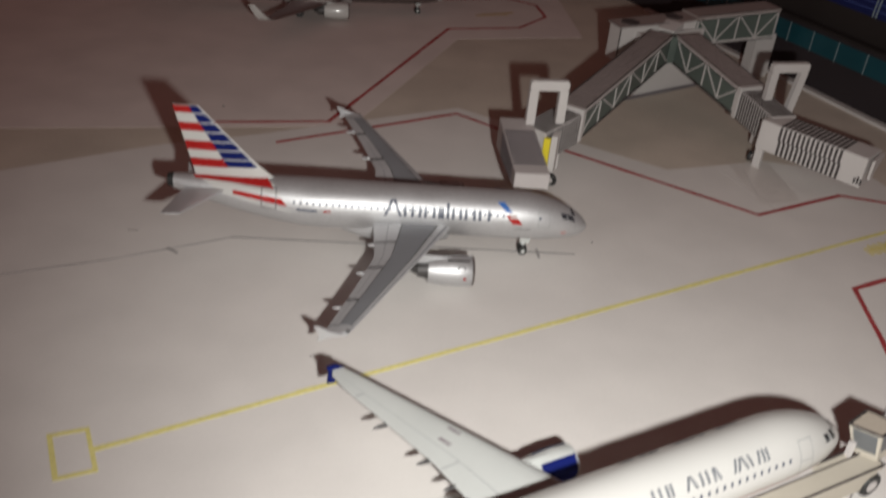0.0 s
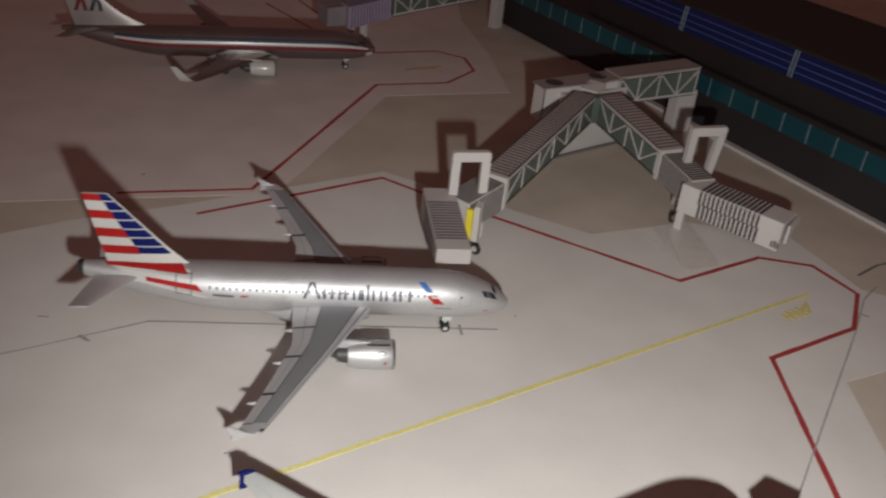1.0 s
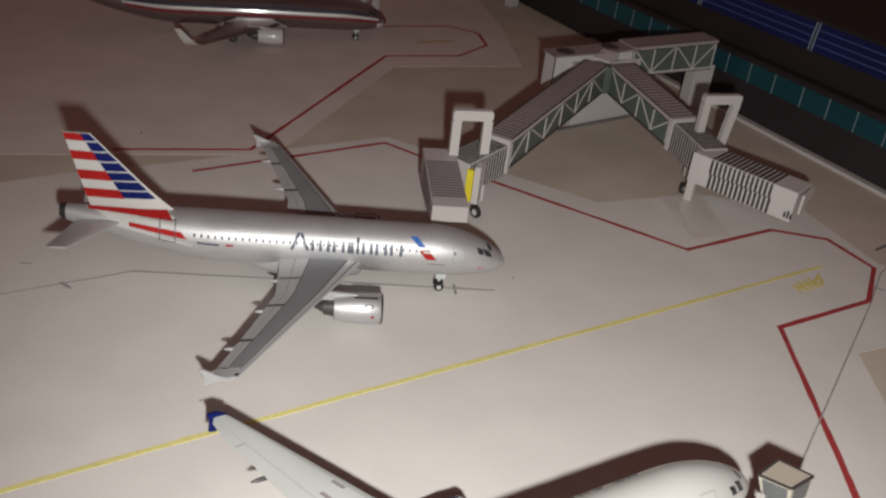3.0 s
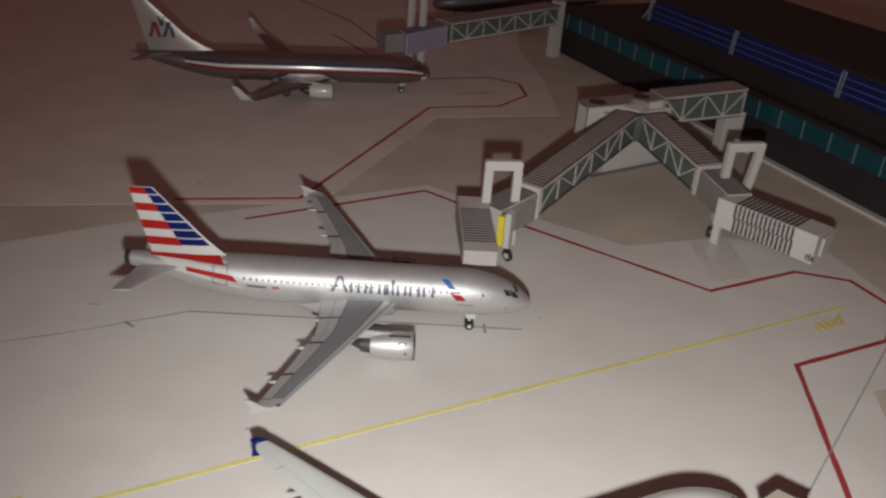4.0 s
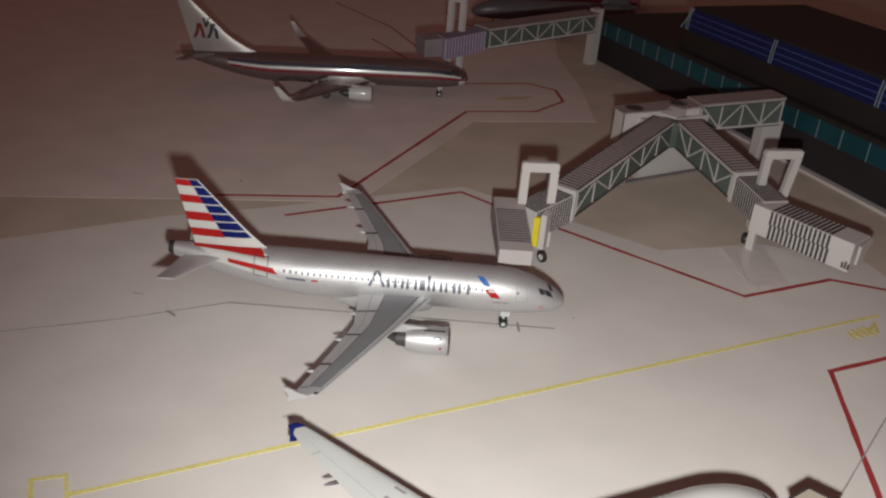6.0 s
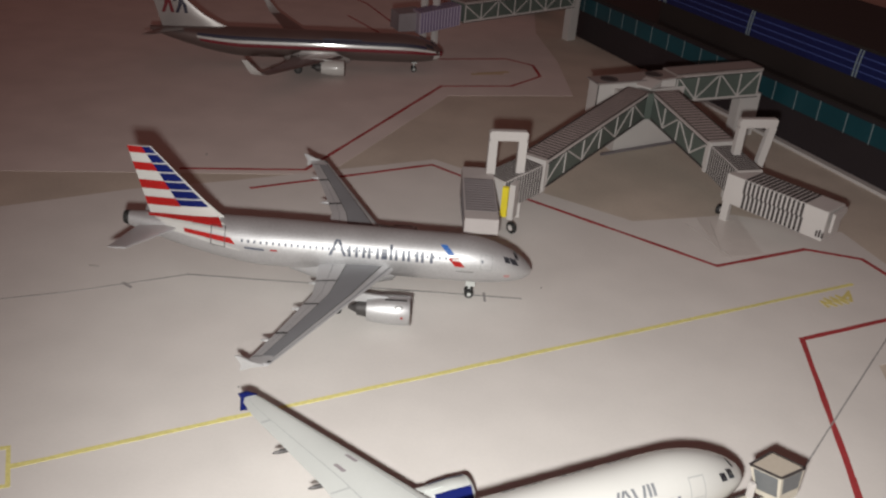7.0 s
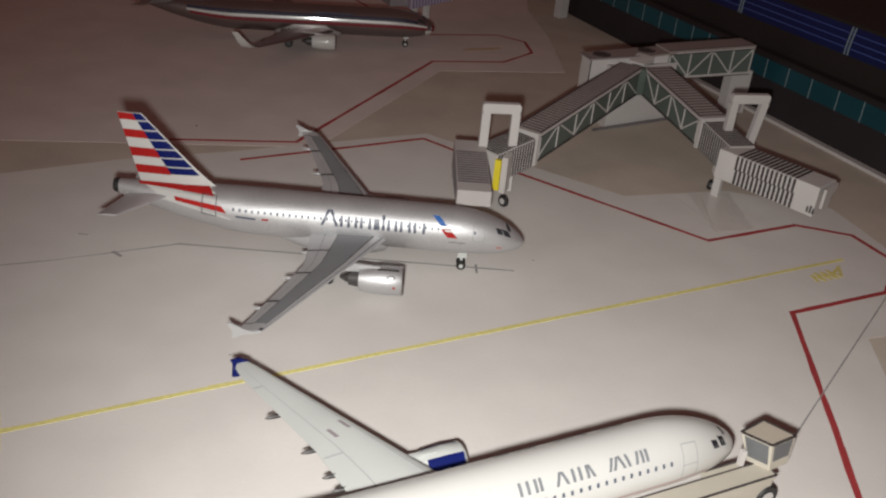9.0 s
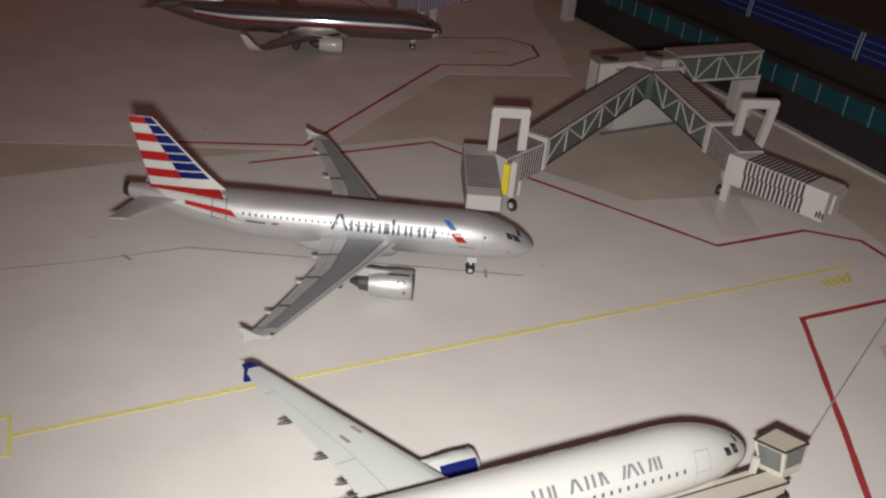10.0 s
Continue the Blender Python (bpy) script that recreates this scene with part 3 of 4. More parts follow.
def wing_point(secs, s, f):
    """A place on the wing's upper side: s along the span 0..1 over the sections, f along the chord."""
    k = min(int(s * (len(secs) - 1)), len(secs) - 2)
    g = s * (len(secs) - 1) - k
    le = secs[k][0].lerp(secs[k + 1][0], g)
    chord = secs[k][1] + (secs[k + 1][1] - secs[k][1]) * g
    th = secs[k][2] + (secs[k + 1][2] - secs[k][2]) * g
    t = th * chord * (1.48 * math.sqrt(f) - 0.63 * f - 1.758 * f * f + 1.4215 * f ** 3 - 0.5 * f ** 4)
    return Vector((le.x - chord * f, le.y, le.z + t + 0.04))


def wing_patch(secs, s0, s1, f0, f1, lift=0.07, n=12, m=6):
    bm = bmesh.new()
    rows = [[bm.verts.new(wing_point(secs, s0 + (s1 - s0) * i / n, f0 + (f1 - f0) * j / m) + Vector((0, 0, lift))) for j in range(m + 1)] for i in range(n + 1)]
    for a, b in zip(rows, rows[1:]):
        for j in range(m):
            bm.faces.new((a[j], a[j + 1], b[j + 1], b[j]))
    return bm


def revolve(profile, cx, cy, cz, n=28):
    """A body of revolution along x: profile of (x, radius)."""
    return loft([[(cx + x, cy + r * math.cos(2 * math.pi * i / n), cz + r * math.sin(2 * math.pi * i / n)) for i in range(n)] for x, r in profile])


def build_wing(jet, side, secs, skin, panel, tracks, trackmat=None):
    secs = [(Vector((a, side * b, c)), ch, th) for (a, b, c), ch, th in secs]
    wing = part("wing", loft([foil(le, ch, th) for le, ch, th in secs]), skin, jet, smooth=True)
    if panel:
        part("grey_panel", wing_patch(secs, 0.05, 0.88, 0.17, 0.62), panel, wing, "grey painted upper surface")
        part("flap_line", wing_patch(secs, 0.03, 0.9, 0.15, 0.17, 0.075, m=1), DARKMETAL, wing)
        part("flap_line", wing_patch(secs, 0.03, 0.9, 0.62, 0.635, 0.075, m=1), DARKMETAL, wing)
        part("slat_line", wing_patch(secs, 0.03, 0.97, 0.035, 0.06, 0.06, m=1), WINGGREY, wing)
        part("tip_light", wing_patch(secs, 0.955, 0.985, 0.02, 0.16, 0.1, 2, 2), BLACK, wing, "dark tip light")
        for s in (0.25, 0.47, 0.68, 0.88):
            part("flap_line", wing_patch(secs, s, s + 0.012, 0.635, 0.99, 0.06, 1, 4), DARKMETAL, wing)
        part("flap_line", wing_patch(secs, 0.02, 0.9, 0.80, 0.81, 0.06, m=1), WINGGREY, wing)
    for s, size in tracks:
        p = wing_point(secs, s, 0.84) - Vector((0, 0, 0.75 * size))
        pod = [(2.6, 0.05), (1.6, 0.42), (0.2, 0.55), (-1.4, 0.5), (-2.6, 0.3), (-3.1, 0.08)]
        part("flap_track", revolve([(x * size, r * size) for x, r in pod], p.x - (1.9 if trackmat else 0.6) * size, p.y, p.z, 12), trackmat or skin, wing, smooth=True)
    return wing, secs


def engine(jet, x, y, z, r, length, cowl, lip, core, pylon, band=None):
    prof = [(-0.5, r * 0.80), (-0.02, r * 0.86), (0.0, r * 0.90), (-0.25, r * 0.97), (-length * 0.3, r), (-length * 0.62, r * 0.93), (-length * 0.80, r * 0.80), (-length * 0.80, r * 0.70)]
    nac = part("engine", revolve(prof, x, y, z), cowl, jet, smooth=True)
    part("intake_lip", revolve([(-0.55, r * 0.80), (0.05, r * 0.86), (0.07, r * 0.91), (-0.35, r * 1.0)], x, y, z), lip, nac, smooth=True)
    part("fan", revolve([(-0.9, r * 0.82), (-0.95, r * 0.3), (-0.3, r * 0.05)], x, y, z), DARKMETAL, nac)
    part("exhaust", revolve([(-length * 0.74, r * 0.62), (-length * 0.98, r * 0.48), (-length * 0.98, r * 0.36), (-length * 1.14, r * 0.08)], x, y, z), core, nac, "dark exhaust cone", smooth=True)
    if band:
        bm = bmesh.new()
        rows = []
        for dx, rr in ((-0.2, 0.97), (-length * 0.3, 1.015), (-length * 0.6, 0.95)):
            rows.append([bm.verts.new((x + dx, y + r * rr * math.cos(radians(a)), z + r * rr * math.sin(radians(a)) + 0.02)) for a in range(115, 426, 10)])
        for p, q in zip(rows, rows[1:]):
            for k in range(len(p) - 1):
                bm.faces.new((p[k], p[k + 1], q[k + 1], q[k]))
        part("cowl_band", bm, band, nac, "dark blue lower cowl", smooth=True)
    bm = bmesh.new()
    add_prism(bm, [(x - length * 0.42, y - 0.28), (x - length * 0.42, y + 0.28), (x - length * 1.1, y + 0.28), (x - length * 1.1, y - 0.28)], z + r * 0.55, [z + r * 1.0, z + r * 1.0, z + r * 1.22, z + r * 1.22])
    part("pylon", bm, pylon, jet)
    return nac


def gear(jet, x, y, r, gap, ztop, strut, name="landing_gear", doors=None):
    bm = bmesh.new()
    add_beam(bm, (x, y - 0.28, r), (x, y - 0.28, ztop), 0.55, 0.55, (0, 1, 0))
    leg = part(name, bm, strut, jet)
    for s in (-1, 1):
        a = []
        for rad, off in ((r * 0.5, 0.5), (r * 0.92, 0.5), (r, 0.3), (r, -0.3), (r * 0.92, -0.5), (r * 0.5, -0.5)):
            a.append([(x + rad * math.cos(t * math.pi / 9), y + s * gap + off * 0.85, r + rad * math.sin(t * math.pi / 9)) for t in range(18)])
        ty = part("tyre", loft(a), BLACK, leg, "black tyre", smooth=True)
        h = [[(x + r * 0.45 * math.cos(t * math.pi / 8), y + s * gap + o, r + r * 0.45 * math.sin(t * math.pi / 8)) for t in range(16)] for o in (-0.5, 0.5)]
        part("hub", loft(h), strut, ty)
    if doors:
        for s in (-1, 1):
            part("gear_door", box(x - 0.9, x + 1.1, y + s * 1.0 - 0.08, y + s * 1.0 + 0.08, ztop - 2.4, ztop - 0.6), doors, leg)
    return leg


def fin_shape(jet, root_le, root_te, tip_le, tip_te, z0, z1, skin, dorsal=0.0, thick=0.9, name="fin"):
    """The fin, lofted from root to tip; x of its edges at the two heights."""
    rings = []
    for k in range(9):
        f = k / 8
        le, te = root_le + (tip_le - root_le) * f, root_te + (tip_te - root_te) * f
        if dorsal and k < 3:
            le += dorsal * (1 - k / 3) ** 2
        th = thick * (1 - 0.55 * f)
        z = z0 + (z1 - z0) * f
        rings.append([(le + (te - le) * t, s * th * h, z) for t, s, h in ((0, 1, 0.05), (0.12, 1, 0.5), (0.4, 1, 0.62), (0.75, 1, 0.35), (1, 1, 0.08), (1, -1, 0.08), (0.75, -1, 0.35), (0.4, -1, 0.62), (0.12, -1, 0.5), (0, -1, 0.05))])
    return part(name, loft(rings), skin, jet, smooth=True)


def fin_paint(fin, root_le, root_te, tip_le, tip_te, z0, z1, za, zb, ta, tb, mat, thick=0.9, slope=0.0, name="stripe", sides=(1, -1)):
    """A painted area on both sides of a fin, between heights za, zb and chord fractions ta, tb (each at bottom and top)."""
    out = []
    for s in sides:
        bm = bmesh.new()
        rows = []
        for k in range(3):
            g = k / 2
            row = []
            for j in range(7):
                h = j / 6
                t0, t1 = ta[0] + (ta[1] - ta[0]) * g, tb[0] + (tb[1] - tb[0]) * g
                t = t0 + (t1 - t0) * h
                z = za + (zb - za) * g + slope * (t - 0.5)
                f = (z - z0) / (z1 - z0)
                le, te = root_le + (tip_le - root_le) * f, root_te + (tip_te - root_te) * f
                th = thick * (1 - 0.55 * f)
                prof = 0.05 + 0.45 * t / 0.12 if t < 0.12 else (0.5 + 0.12 * (t - 0.12) / 0.28 if t < 0.4 else (0.62 - 0.27 * (t - 0.4) / 0.35 if t < 0.75 else 0.35 - 0.27 * (t - 0.75) / 0.25))
                row.append(bm.verts.new((le + (te - le) * t, s * (th * prof + 0.06), z)))
            rows.append(row)
        for a, b in zip(rows, rows[1:]):
            for j in range(6):
                bm.faces.new((a[j], a[j + 1], b[j + 1], b[j]))
        out.append(part(name, bm, mat, fin))
    return out


def stabiliser(jet, side, x, y, z, span, root, tip, sweep, skin, rise=1.0):
    secs = [(Vector((x, side * y, z)), root, 0.10), (Vector((x - sweep, side * (y + span), z + rise)), tip, 0.09)]
    return part("tailplane", loft([foil(a, c, t) for a, c, t in secs]), skin, jet, smooth=True)


def window_row(jet, hull, x0, x1, step, angle, mat, skip=()):
    """Rows of cabin windows on both sides, each a small dark pane on the skin."""
    n = int(abs(x1 - x0) / step)
    for side in (angle, 180 - angle):
        for i in range(n):
            x = x0 - step * i
            if any(a < -x < b for a, b in skip):
                continue
            h = 3.6 if side < 90 else -3.6
            part("cabin_window", hull.patch(x, x - 0.42, side - h, side + h, 0, 0.05, 1, 1), mat, jet)


def blocks(jet, hull, aft, fore, letters, angle, height, mat, bw=0.46):
    """A line of plain bars on both sides, where a title is painted: (width, tall, gap, lean) each."""
    deg = math.degrees(1 / hull.r)
    for side in (angle, 180 - angle):
        sgn = 1 if side < 90 else -1
        step = -sgn
        x = aft if step > 0 else fore
        for width, tall, gap, lean in letters:
            hh = height * tall * deg * sgn
            n = 1 if width < 1.0 else (3 if width > 2.9 and not lean else 2)
            for k in range(n):
                o = 0 if n == 1 else k * (width - bw) / (n - 1)
                shear = lean * (1 if k == 0 else -1)
                part("title_bar", hull.patch(x + step * o, x + step * (o + bw), side, side + hh, step * shear, 0.06, 1, 3), mat, jet)
            x += step * (width + gap)


# -- the silver jet at the near gate
def silver_jet():
    jet = thing("model_airliner", 35.9, 177.79, 0, 9.45, "silver die-cast airliner with red, white and blue striped tail", "model aircraft", "model aircraft", lean=2.14)
    hull = Hull(83.8, 4.95, 9.0, droop=0.45, tail=2.9, end=0.27, rise=0.85, pitch=0.022)
    body = part("fuselage", hull.mesh(), SILVER, jet, "silver metallic paint", smooth=True)
    # wing sections: leading edge, chord, thickness
    ws = [((-27.8, 3.0, 8.0), 16.2, 0.10), ((-31.2, 9.5, 8.4), 12.6, 0.10), ((-35.1, 17.0, 8.8), 8.6, 0.10), ((-40.3, 27.0, 9.4), 6.5, 0.10), ((-45.7, 37.5, 9.95), 4.7, 0.10), ((-47.7, 41.3, 10.15), 4.1, 0.10)]
    for side in (-1, 1):
        wing, secs = build_wing(jet, side, ws, SILVERDULL, WINGGREY, ((0.26, 0.85), (0.5, 0.78), (0.72, 0.7)))
        # the arrow-shaped fence at the wing's tip, its upper arm swept back
        outline = [(-47.9, 10.1), (-50.4, 10.7), (-52.6, 11.8), (-53.3, 11.8), (-52.5, 10.4), (-52.4, 9.8), (-52.7, 9.0), (-52.1, 8.9), (-50.6, 9.7)]
        fence = [[(x, side * (41.3 + o), z) for x, z in outline] for o in (0.0, 0.34)]
        part("wingtip_fence", loft(fence), SILVERDULL, wing)
        nac = engine(jet, -24.5, side * 14.4, 4.8, 3.0, 11.0, SILVER, POLISHED, DARKMETAL, SILVERDULL)

        def cowl(x, a, lift):
            a = radians(a)
            return (-24.5 + x, side * 14.4 + (3.0 + lift) * math.cos(a), 4.8 + (3.0 + lift) * math.sin(a))

        for face in (40, 140):
            rings = [[cowl(-2.5 + q * 0.85 * math.cos(k * math.pi / 10), face + q * 9 * math.sin(k * math.pi / 10), lift) for k in range(20)] for q, lift in ((1.0, 0.0), (1.0, 0.05), (0.66, 0.05), (0.66, 0.0))]
            part("oval_mark", loft(rings, caps=False), DARKMETAL, nac, "dark oval outline")
            part("red_mark", loft([[cowl(x, face + d, lift) for x, lift in ((-1.6, -0.05), (-1.6, 0.03), (-2.1, 0.03), (-2.1, -0.05))] for d in ((34, 42) if face > 90 else (-34, -42))]), RED, nac)
        # shadow beside the pylon, painted as two dark strips on the cowl
        for a in (72, 108):
            part("cowl_shade", loft([[cowl(x, a + d, lift) for d, lift in ((-4, -0.1), (4, -0.1), (4, 0.05), (-4, 0.05))] for x in (-1.0, -2.5, -5.2)]), DARKMETAL, nac)
        stabiliser(jet, side, -72.2, 1.4, 13.2, 13.8, 8.4, 3.6, 6.7, SILVERDULL, 2.3)
        gear(jet, -40.0, side * 9.0, 1.45, 1.15, 6.4, PALEGREY)
    F = (-63.9, -78.5, -77.4, -82.0, 14.6, 29.9)
    fin = fin_shape(jet, *F, WHITE, dorsal=1.0)
    # stripes of the tail: red on the after part, blue on the fore part, white between
    def mid(z):
        f = (z - F[4]) / (F[5] - F[4])
        le, te = F[0] + (F[2] - F[0]) * f, F[1] + (F[3] - F[1]) * f
        return (-72.3 - 0.536 * (z - 17.2) - le) / (te - le)

    for za, zb in ((28.45, 29.85), (24.75, 26.45), (20.8, 22.7), (17.2, 19.0)):
        fin_paint(fin, *F, za, zb, (0.999, 0.999), (mid(za), mid(zb)), RED)
    rows = (17.3, 18.95, 20.85, 22.65, 24.55, 26.45, 28.4, 30.0)
    for za, zb in zip(rows, rows[1:]):
        fin_paint(fin, *F, za + 0.1, zb - 0.15, (mid(za), mid(zb)), (0.03, 0.04), NAVY)
    for side in (1, -1):
        deg = lambda a: a if side > 0 else 180 - a

        def band(mat, x0, a0, x1, a1, x2, a2, x3, a3, lift, label=""):
            part("stripe", hull_band(hull, ((x0, deg(a0)), (x1, deg(a1))), ((x2, deg(a2)), (x3, deg(a3))), lift), mat, body, label)

        # fore edge below and above, then aft edge below and above
        band(WHITE, -59.8, -3, -64.6, 84, -73.6, 16, -79.4, 84, 0.05)
        band(RED, -63.5, 51, -64.9, 86, -78.6, 64, -79.2, 86, 0.09, "red band on the rear hull")
        band(RED, -60.8, 12.5, -61.9, 28, -71.2, 21, -71.4, 34, 0.09, "red band on the rear hull")
        for x in (-62.9, -65.7):
            part("door_line", hull.patch(x, x - 0.16, deg(1), deg(56), 0, 0.12), DARKMETAL, body)
        part("door_line", hull.patch(-62.9, -65.8, deg(55), deg(57), 0, 0.12), DARKMETAL, body)
        part("door_line", hull.patch(-62.9, -65.8, deg(0), deg(1.6), 0, 0.12), DARKMETAL, body)
        part("registration_bar", hull.patch(-55.0, -59.0, deg(6), deg(11), 0, 0.06), LETTER, body)
        part("flag_patch", hull.patch(-52.4, -53.8, deg(7), deg(11), 0, 0.06), RED, body)
        part("service_door", hull.patch(-12.5, -16.0, deg(-6), deg(-4.5), 0, 0.06), DARKMETAL, body)
        # the slanting two-colour mark
        part("mark", hull.patch(-16.4, -17.8, deg(33), deg(57), -1.7, 0.07), BLUEMARK, body, "blue and red slanting mark")
        part("mark", hull.patch(-14.2, -16.2, deg(6), deg(26), -1.6, 0.07), RED, body)
        part("mark", hull.patch(-15.2, -16.7, deg(20), deg(29), -0.6, 0.075), WHITE, body)
        for x0, x1, a0, a1 in ((-8.6, -8.72, 4, 42), (-11.0, -11.12, 4, 42), (-8.6, -11.12, 42, 43.5), (-8.6, -11.12, 3, 4.5)):
            part("door_line", hull.patch(x0, x1, deg(a0), deg(a1), 0, 0.05), PANEL, body)
        part("cockpit_window", hull.patch(-2.9, -4.4, deg(33), deg(54), -0.8, 0.05, 3, 3), GLASS, body)
        part("cockpit_window", hull.patch(-4.7, -5.9, deg(34), deg(52), -0.5, 0.05, 3, 3), GLASS, body)
        part("cockpit_window", hull.patch(-3.0, -3.8, deg(58), deg(86), -0.5, 0.05, 3, 4), GLASS, body)
        part("nose_patch", hull.patch(-4.8, -6.0, deg(-17), deg(-8), 0, 0.05), material("pale_red", (0.5, 0.25, 0.24), 0.5), body)
    window_row(body, hull, -10.5, -60.6, 1.25, 25, LETTER, ((11.5, 14.8),))
    # the title amidships: plain blocks
    title = [(3.6, 1.0, 0.3, 1.3), (3.5, 0.66, 0.5, 0), (2.3, 0.66, 0.5, 0), (1.2, 0.66, 0.45, 0), (0.5, 0.95, 0.55, 0), (2.1, 0.66, 0.45, 0), (2.3, 0.66, 0.5, 0), (2.4, 0.66, 0.0, 0)]
    blocks(body, hull, -42.0, -19.5, title, 9.5, 3.3, LETTER, 0.6)
    part("tail_ring", hull.patch(-82.9, -83.78, 0, 360, 0, 0.05, 2, 36), BLACK, body, "black tail end")
    part("tail_cap", revolve([(0.15, 1.34), (-0.3, 1.26), (-0.3, 0.5)], -83.75, 0, 9.0 + 0.022 * 83.8 + 0.85 * 4.95 * 0.73), BLACK, jet)
    gear(jet, -12.6, 0, 1.0, 0.75, 5.4, PALEGREY, doors=PALEGREY)
    part("belly", revolve([(0, 0.4), (-3, 3.6), (-8, 4.6), (-18, 4.4), (-24, 2.6), (-27, 0.4)], -26.0, 0, 6.9), SILVERDULL, jet, smooth=True)
    return jet


# -- the bare-metal jet at the far gate
def metal_jet():
    jet = thing("model_airliner", -9.6, 335.4, 0, 15.4, "polished bare-metal airliner with red, white and blue cheat line", "model aircraft", "model aircraft")
    L = 104.5
    hull = Hull(L, 5.15, 8.6, droop=0.35, tail=3.2, end=0.14, rise=0.82)
    body = part("fuselage", hull.mesh(), POLISHED, jet, "polished bare metal", smooth=True)
    ws = [((-35.5, 3.0, 5.2), 20.0, 0.12), ((-41.3, 10.0, 5.8), 14.2, 0.11), ((-47.0, 18.0, 6.5), 10.2, 0.11), ((-52.9, 28.0, 7.6), 7.4, 0.10), ((-58.6, 37.5, 8.7), 5.0, 0.10), ((-61.0, 41.5, 9.2), 4.2, 0.10)]
    for side in (-1, 1):
        wing, secs = build_wing(jet, side, ws, POLISHED, None, ((0.3, 0.9), (0.55, 0.8)))
        part("inner_panel", wing_patch(secs, 0.02, 0.30, 0.05, 0.6), WHITE, wing, "pale inboard panel")
        rings = []
        for k, (dx, dy, dz, ch) in enumerate(((0, 0, 0, 4.2), (-1.2, 1.2, 0.5, 3.8), (-3.0, 2.2, 2.2, 3.0), (-6.0, 3.2, 5.6, 1.7))):
            le = Vector((-61.0 + dx, side * (41.5 + dy), 9.2 + dz))
            t = 0.2
            tilt = min(1.0, k / 2)
            nrm = Vector((0, -side * tilt, 1 - 0.75 * tilt)).normalized()
            rings.append([le, le + Vector((-ch * 0.5, 0, 0)) + nrm * t, le + Vector((-ch, 0, 0)), le + Vector((-ch * 0.5, 0, 0)) - nrm * t])
        part("winglet", loft(rings), WHITE if side < 0 else FINGREY, wing, "pale winglet", smooth=True)
        engine(jet, -36.0, side * 12.2, 3.7, 2.75, 10.5, WHITE, POLISHED, DARKMETAL, PALEGREY)
        stabiliser(jet, side, -92.0, 1.4, 12.4, 16.0, 9.0, 3.2, 9.0, POLISHED, 1.9)
        gear(jet, -52.6, side * 7.4, 1.45, 1.15, 6.6, DARKMETAL)
    F = (-81.5, -100.2, -100.6, -105.2, 12.8, 31.3)
    fin = fin_shape(jet, *F, FINGREY, dorsal=5.5)
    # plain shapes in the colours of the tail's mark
    def chord(x, z):
        f = (z - F[4]) / (F[5] - F[4])
        le, te = F[0] + (F[2] - F[0]) * f, F[1] + (F[3] - F[1]) * f
        return (x - le) / (te - le)

    for x, mat in ((-98.0, DEEPRED), (-93.3, BANDBLUE)):
        for end in (-1.6, 1.6):
            lo, hi = x + end, x + end * 0.12
            fin_paint(fin, *F, 17.9, 23.2, (chord(lo - 0.6, 17.9), chord(hi - 0.6, 23.2)), (chord(lo + 0.6, 17.9), chord(hi + 0.6, 23.2)), mat, name="mark")
    for end in (-0.9, 0.9):
        fin_paint(fin, *F, 21.8, 25.1, (chord(-96.0, 21.8), chord(-95.5 + end - 0.4, 25.1)), (chord(-95.0, 21.8), chord(-95.5 + end + 0.4, 25.1)), BANDBLUE, name="mark")
    for side in (1, -1):
        deg = lambda a: a if side > 0 else 180 - a
        part("cheat_line", hull.patch(-6.5, -88.0, deg(17), deg(33), 0, 0.05, 40, 3), BANDBLUE, body, "dark blue cheat line")
        part("nose_tip", hull.patch(-0.15, -1.2, deg(-40), deg(45), 0, 0.06, 3, 8), DEEPRED, body, "red nose tip")
        part("chin", hull.patch(-1.0, -3.6, deg(-60), deg(-14), 0, 0.055, 4, 6), WHITE, body, "white chin")
        part("cheat_line", hull.patch(-1.2, -88.0, deg(6), deg(17), 0, 0.05, 40, 2), WHITE, body, "white cheat line")
        part("cheat_line", hull.patch(-1.0, -87.0, deg(-8), deg(6), 0, 0.05, 40, 2), DEEPRED, body, "red cheat line")
        part("cockpit_window", hull.patch(-3.6, -6.2, deg(30), deg(50), -0.7, 0.06, 3, 3), GLASS, body)
        part("cockpit_window", hull.patch(-2.9, -3.6, deg(52), deg(86), -1.5, 0.06, 3, 4), GLASS, body)
        part("title_bar", hull.patch(-30, -44, deg(34), deg(40), 0, 0.06), LETTER, body)
    window_row(body, hull, -11, -84, 1.5, 24, BLACK, ((40, 43),))
    gear(jet, -10.5, 0, 1.05, 0.75, 5.6, PALEGREY, doors=PALEGREY)
    part("belly", revolve([(0, 0.4), (-3, 3.8), (-8, 5.1), (-20, 5.1), (-26, 3.6), (-30, 0.4)], -31.5, 0, 6.2), FINGREY, jet, smooth=True)
    return jet


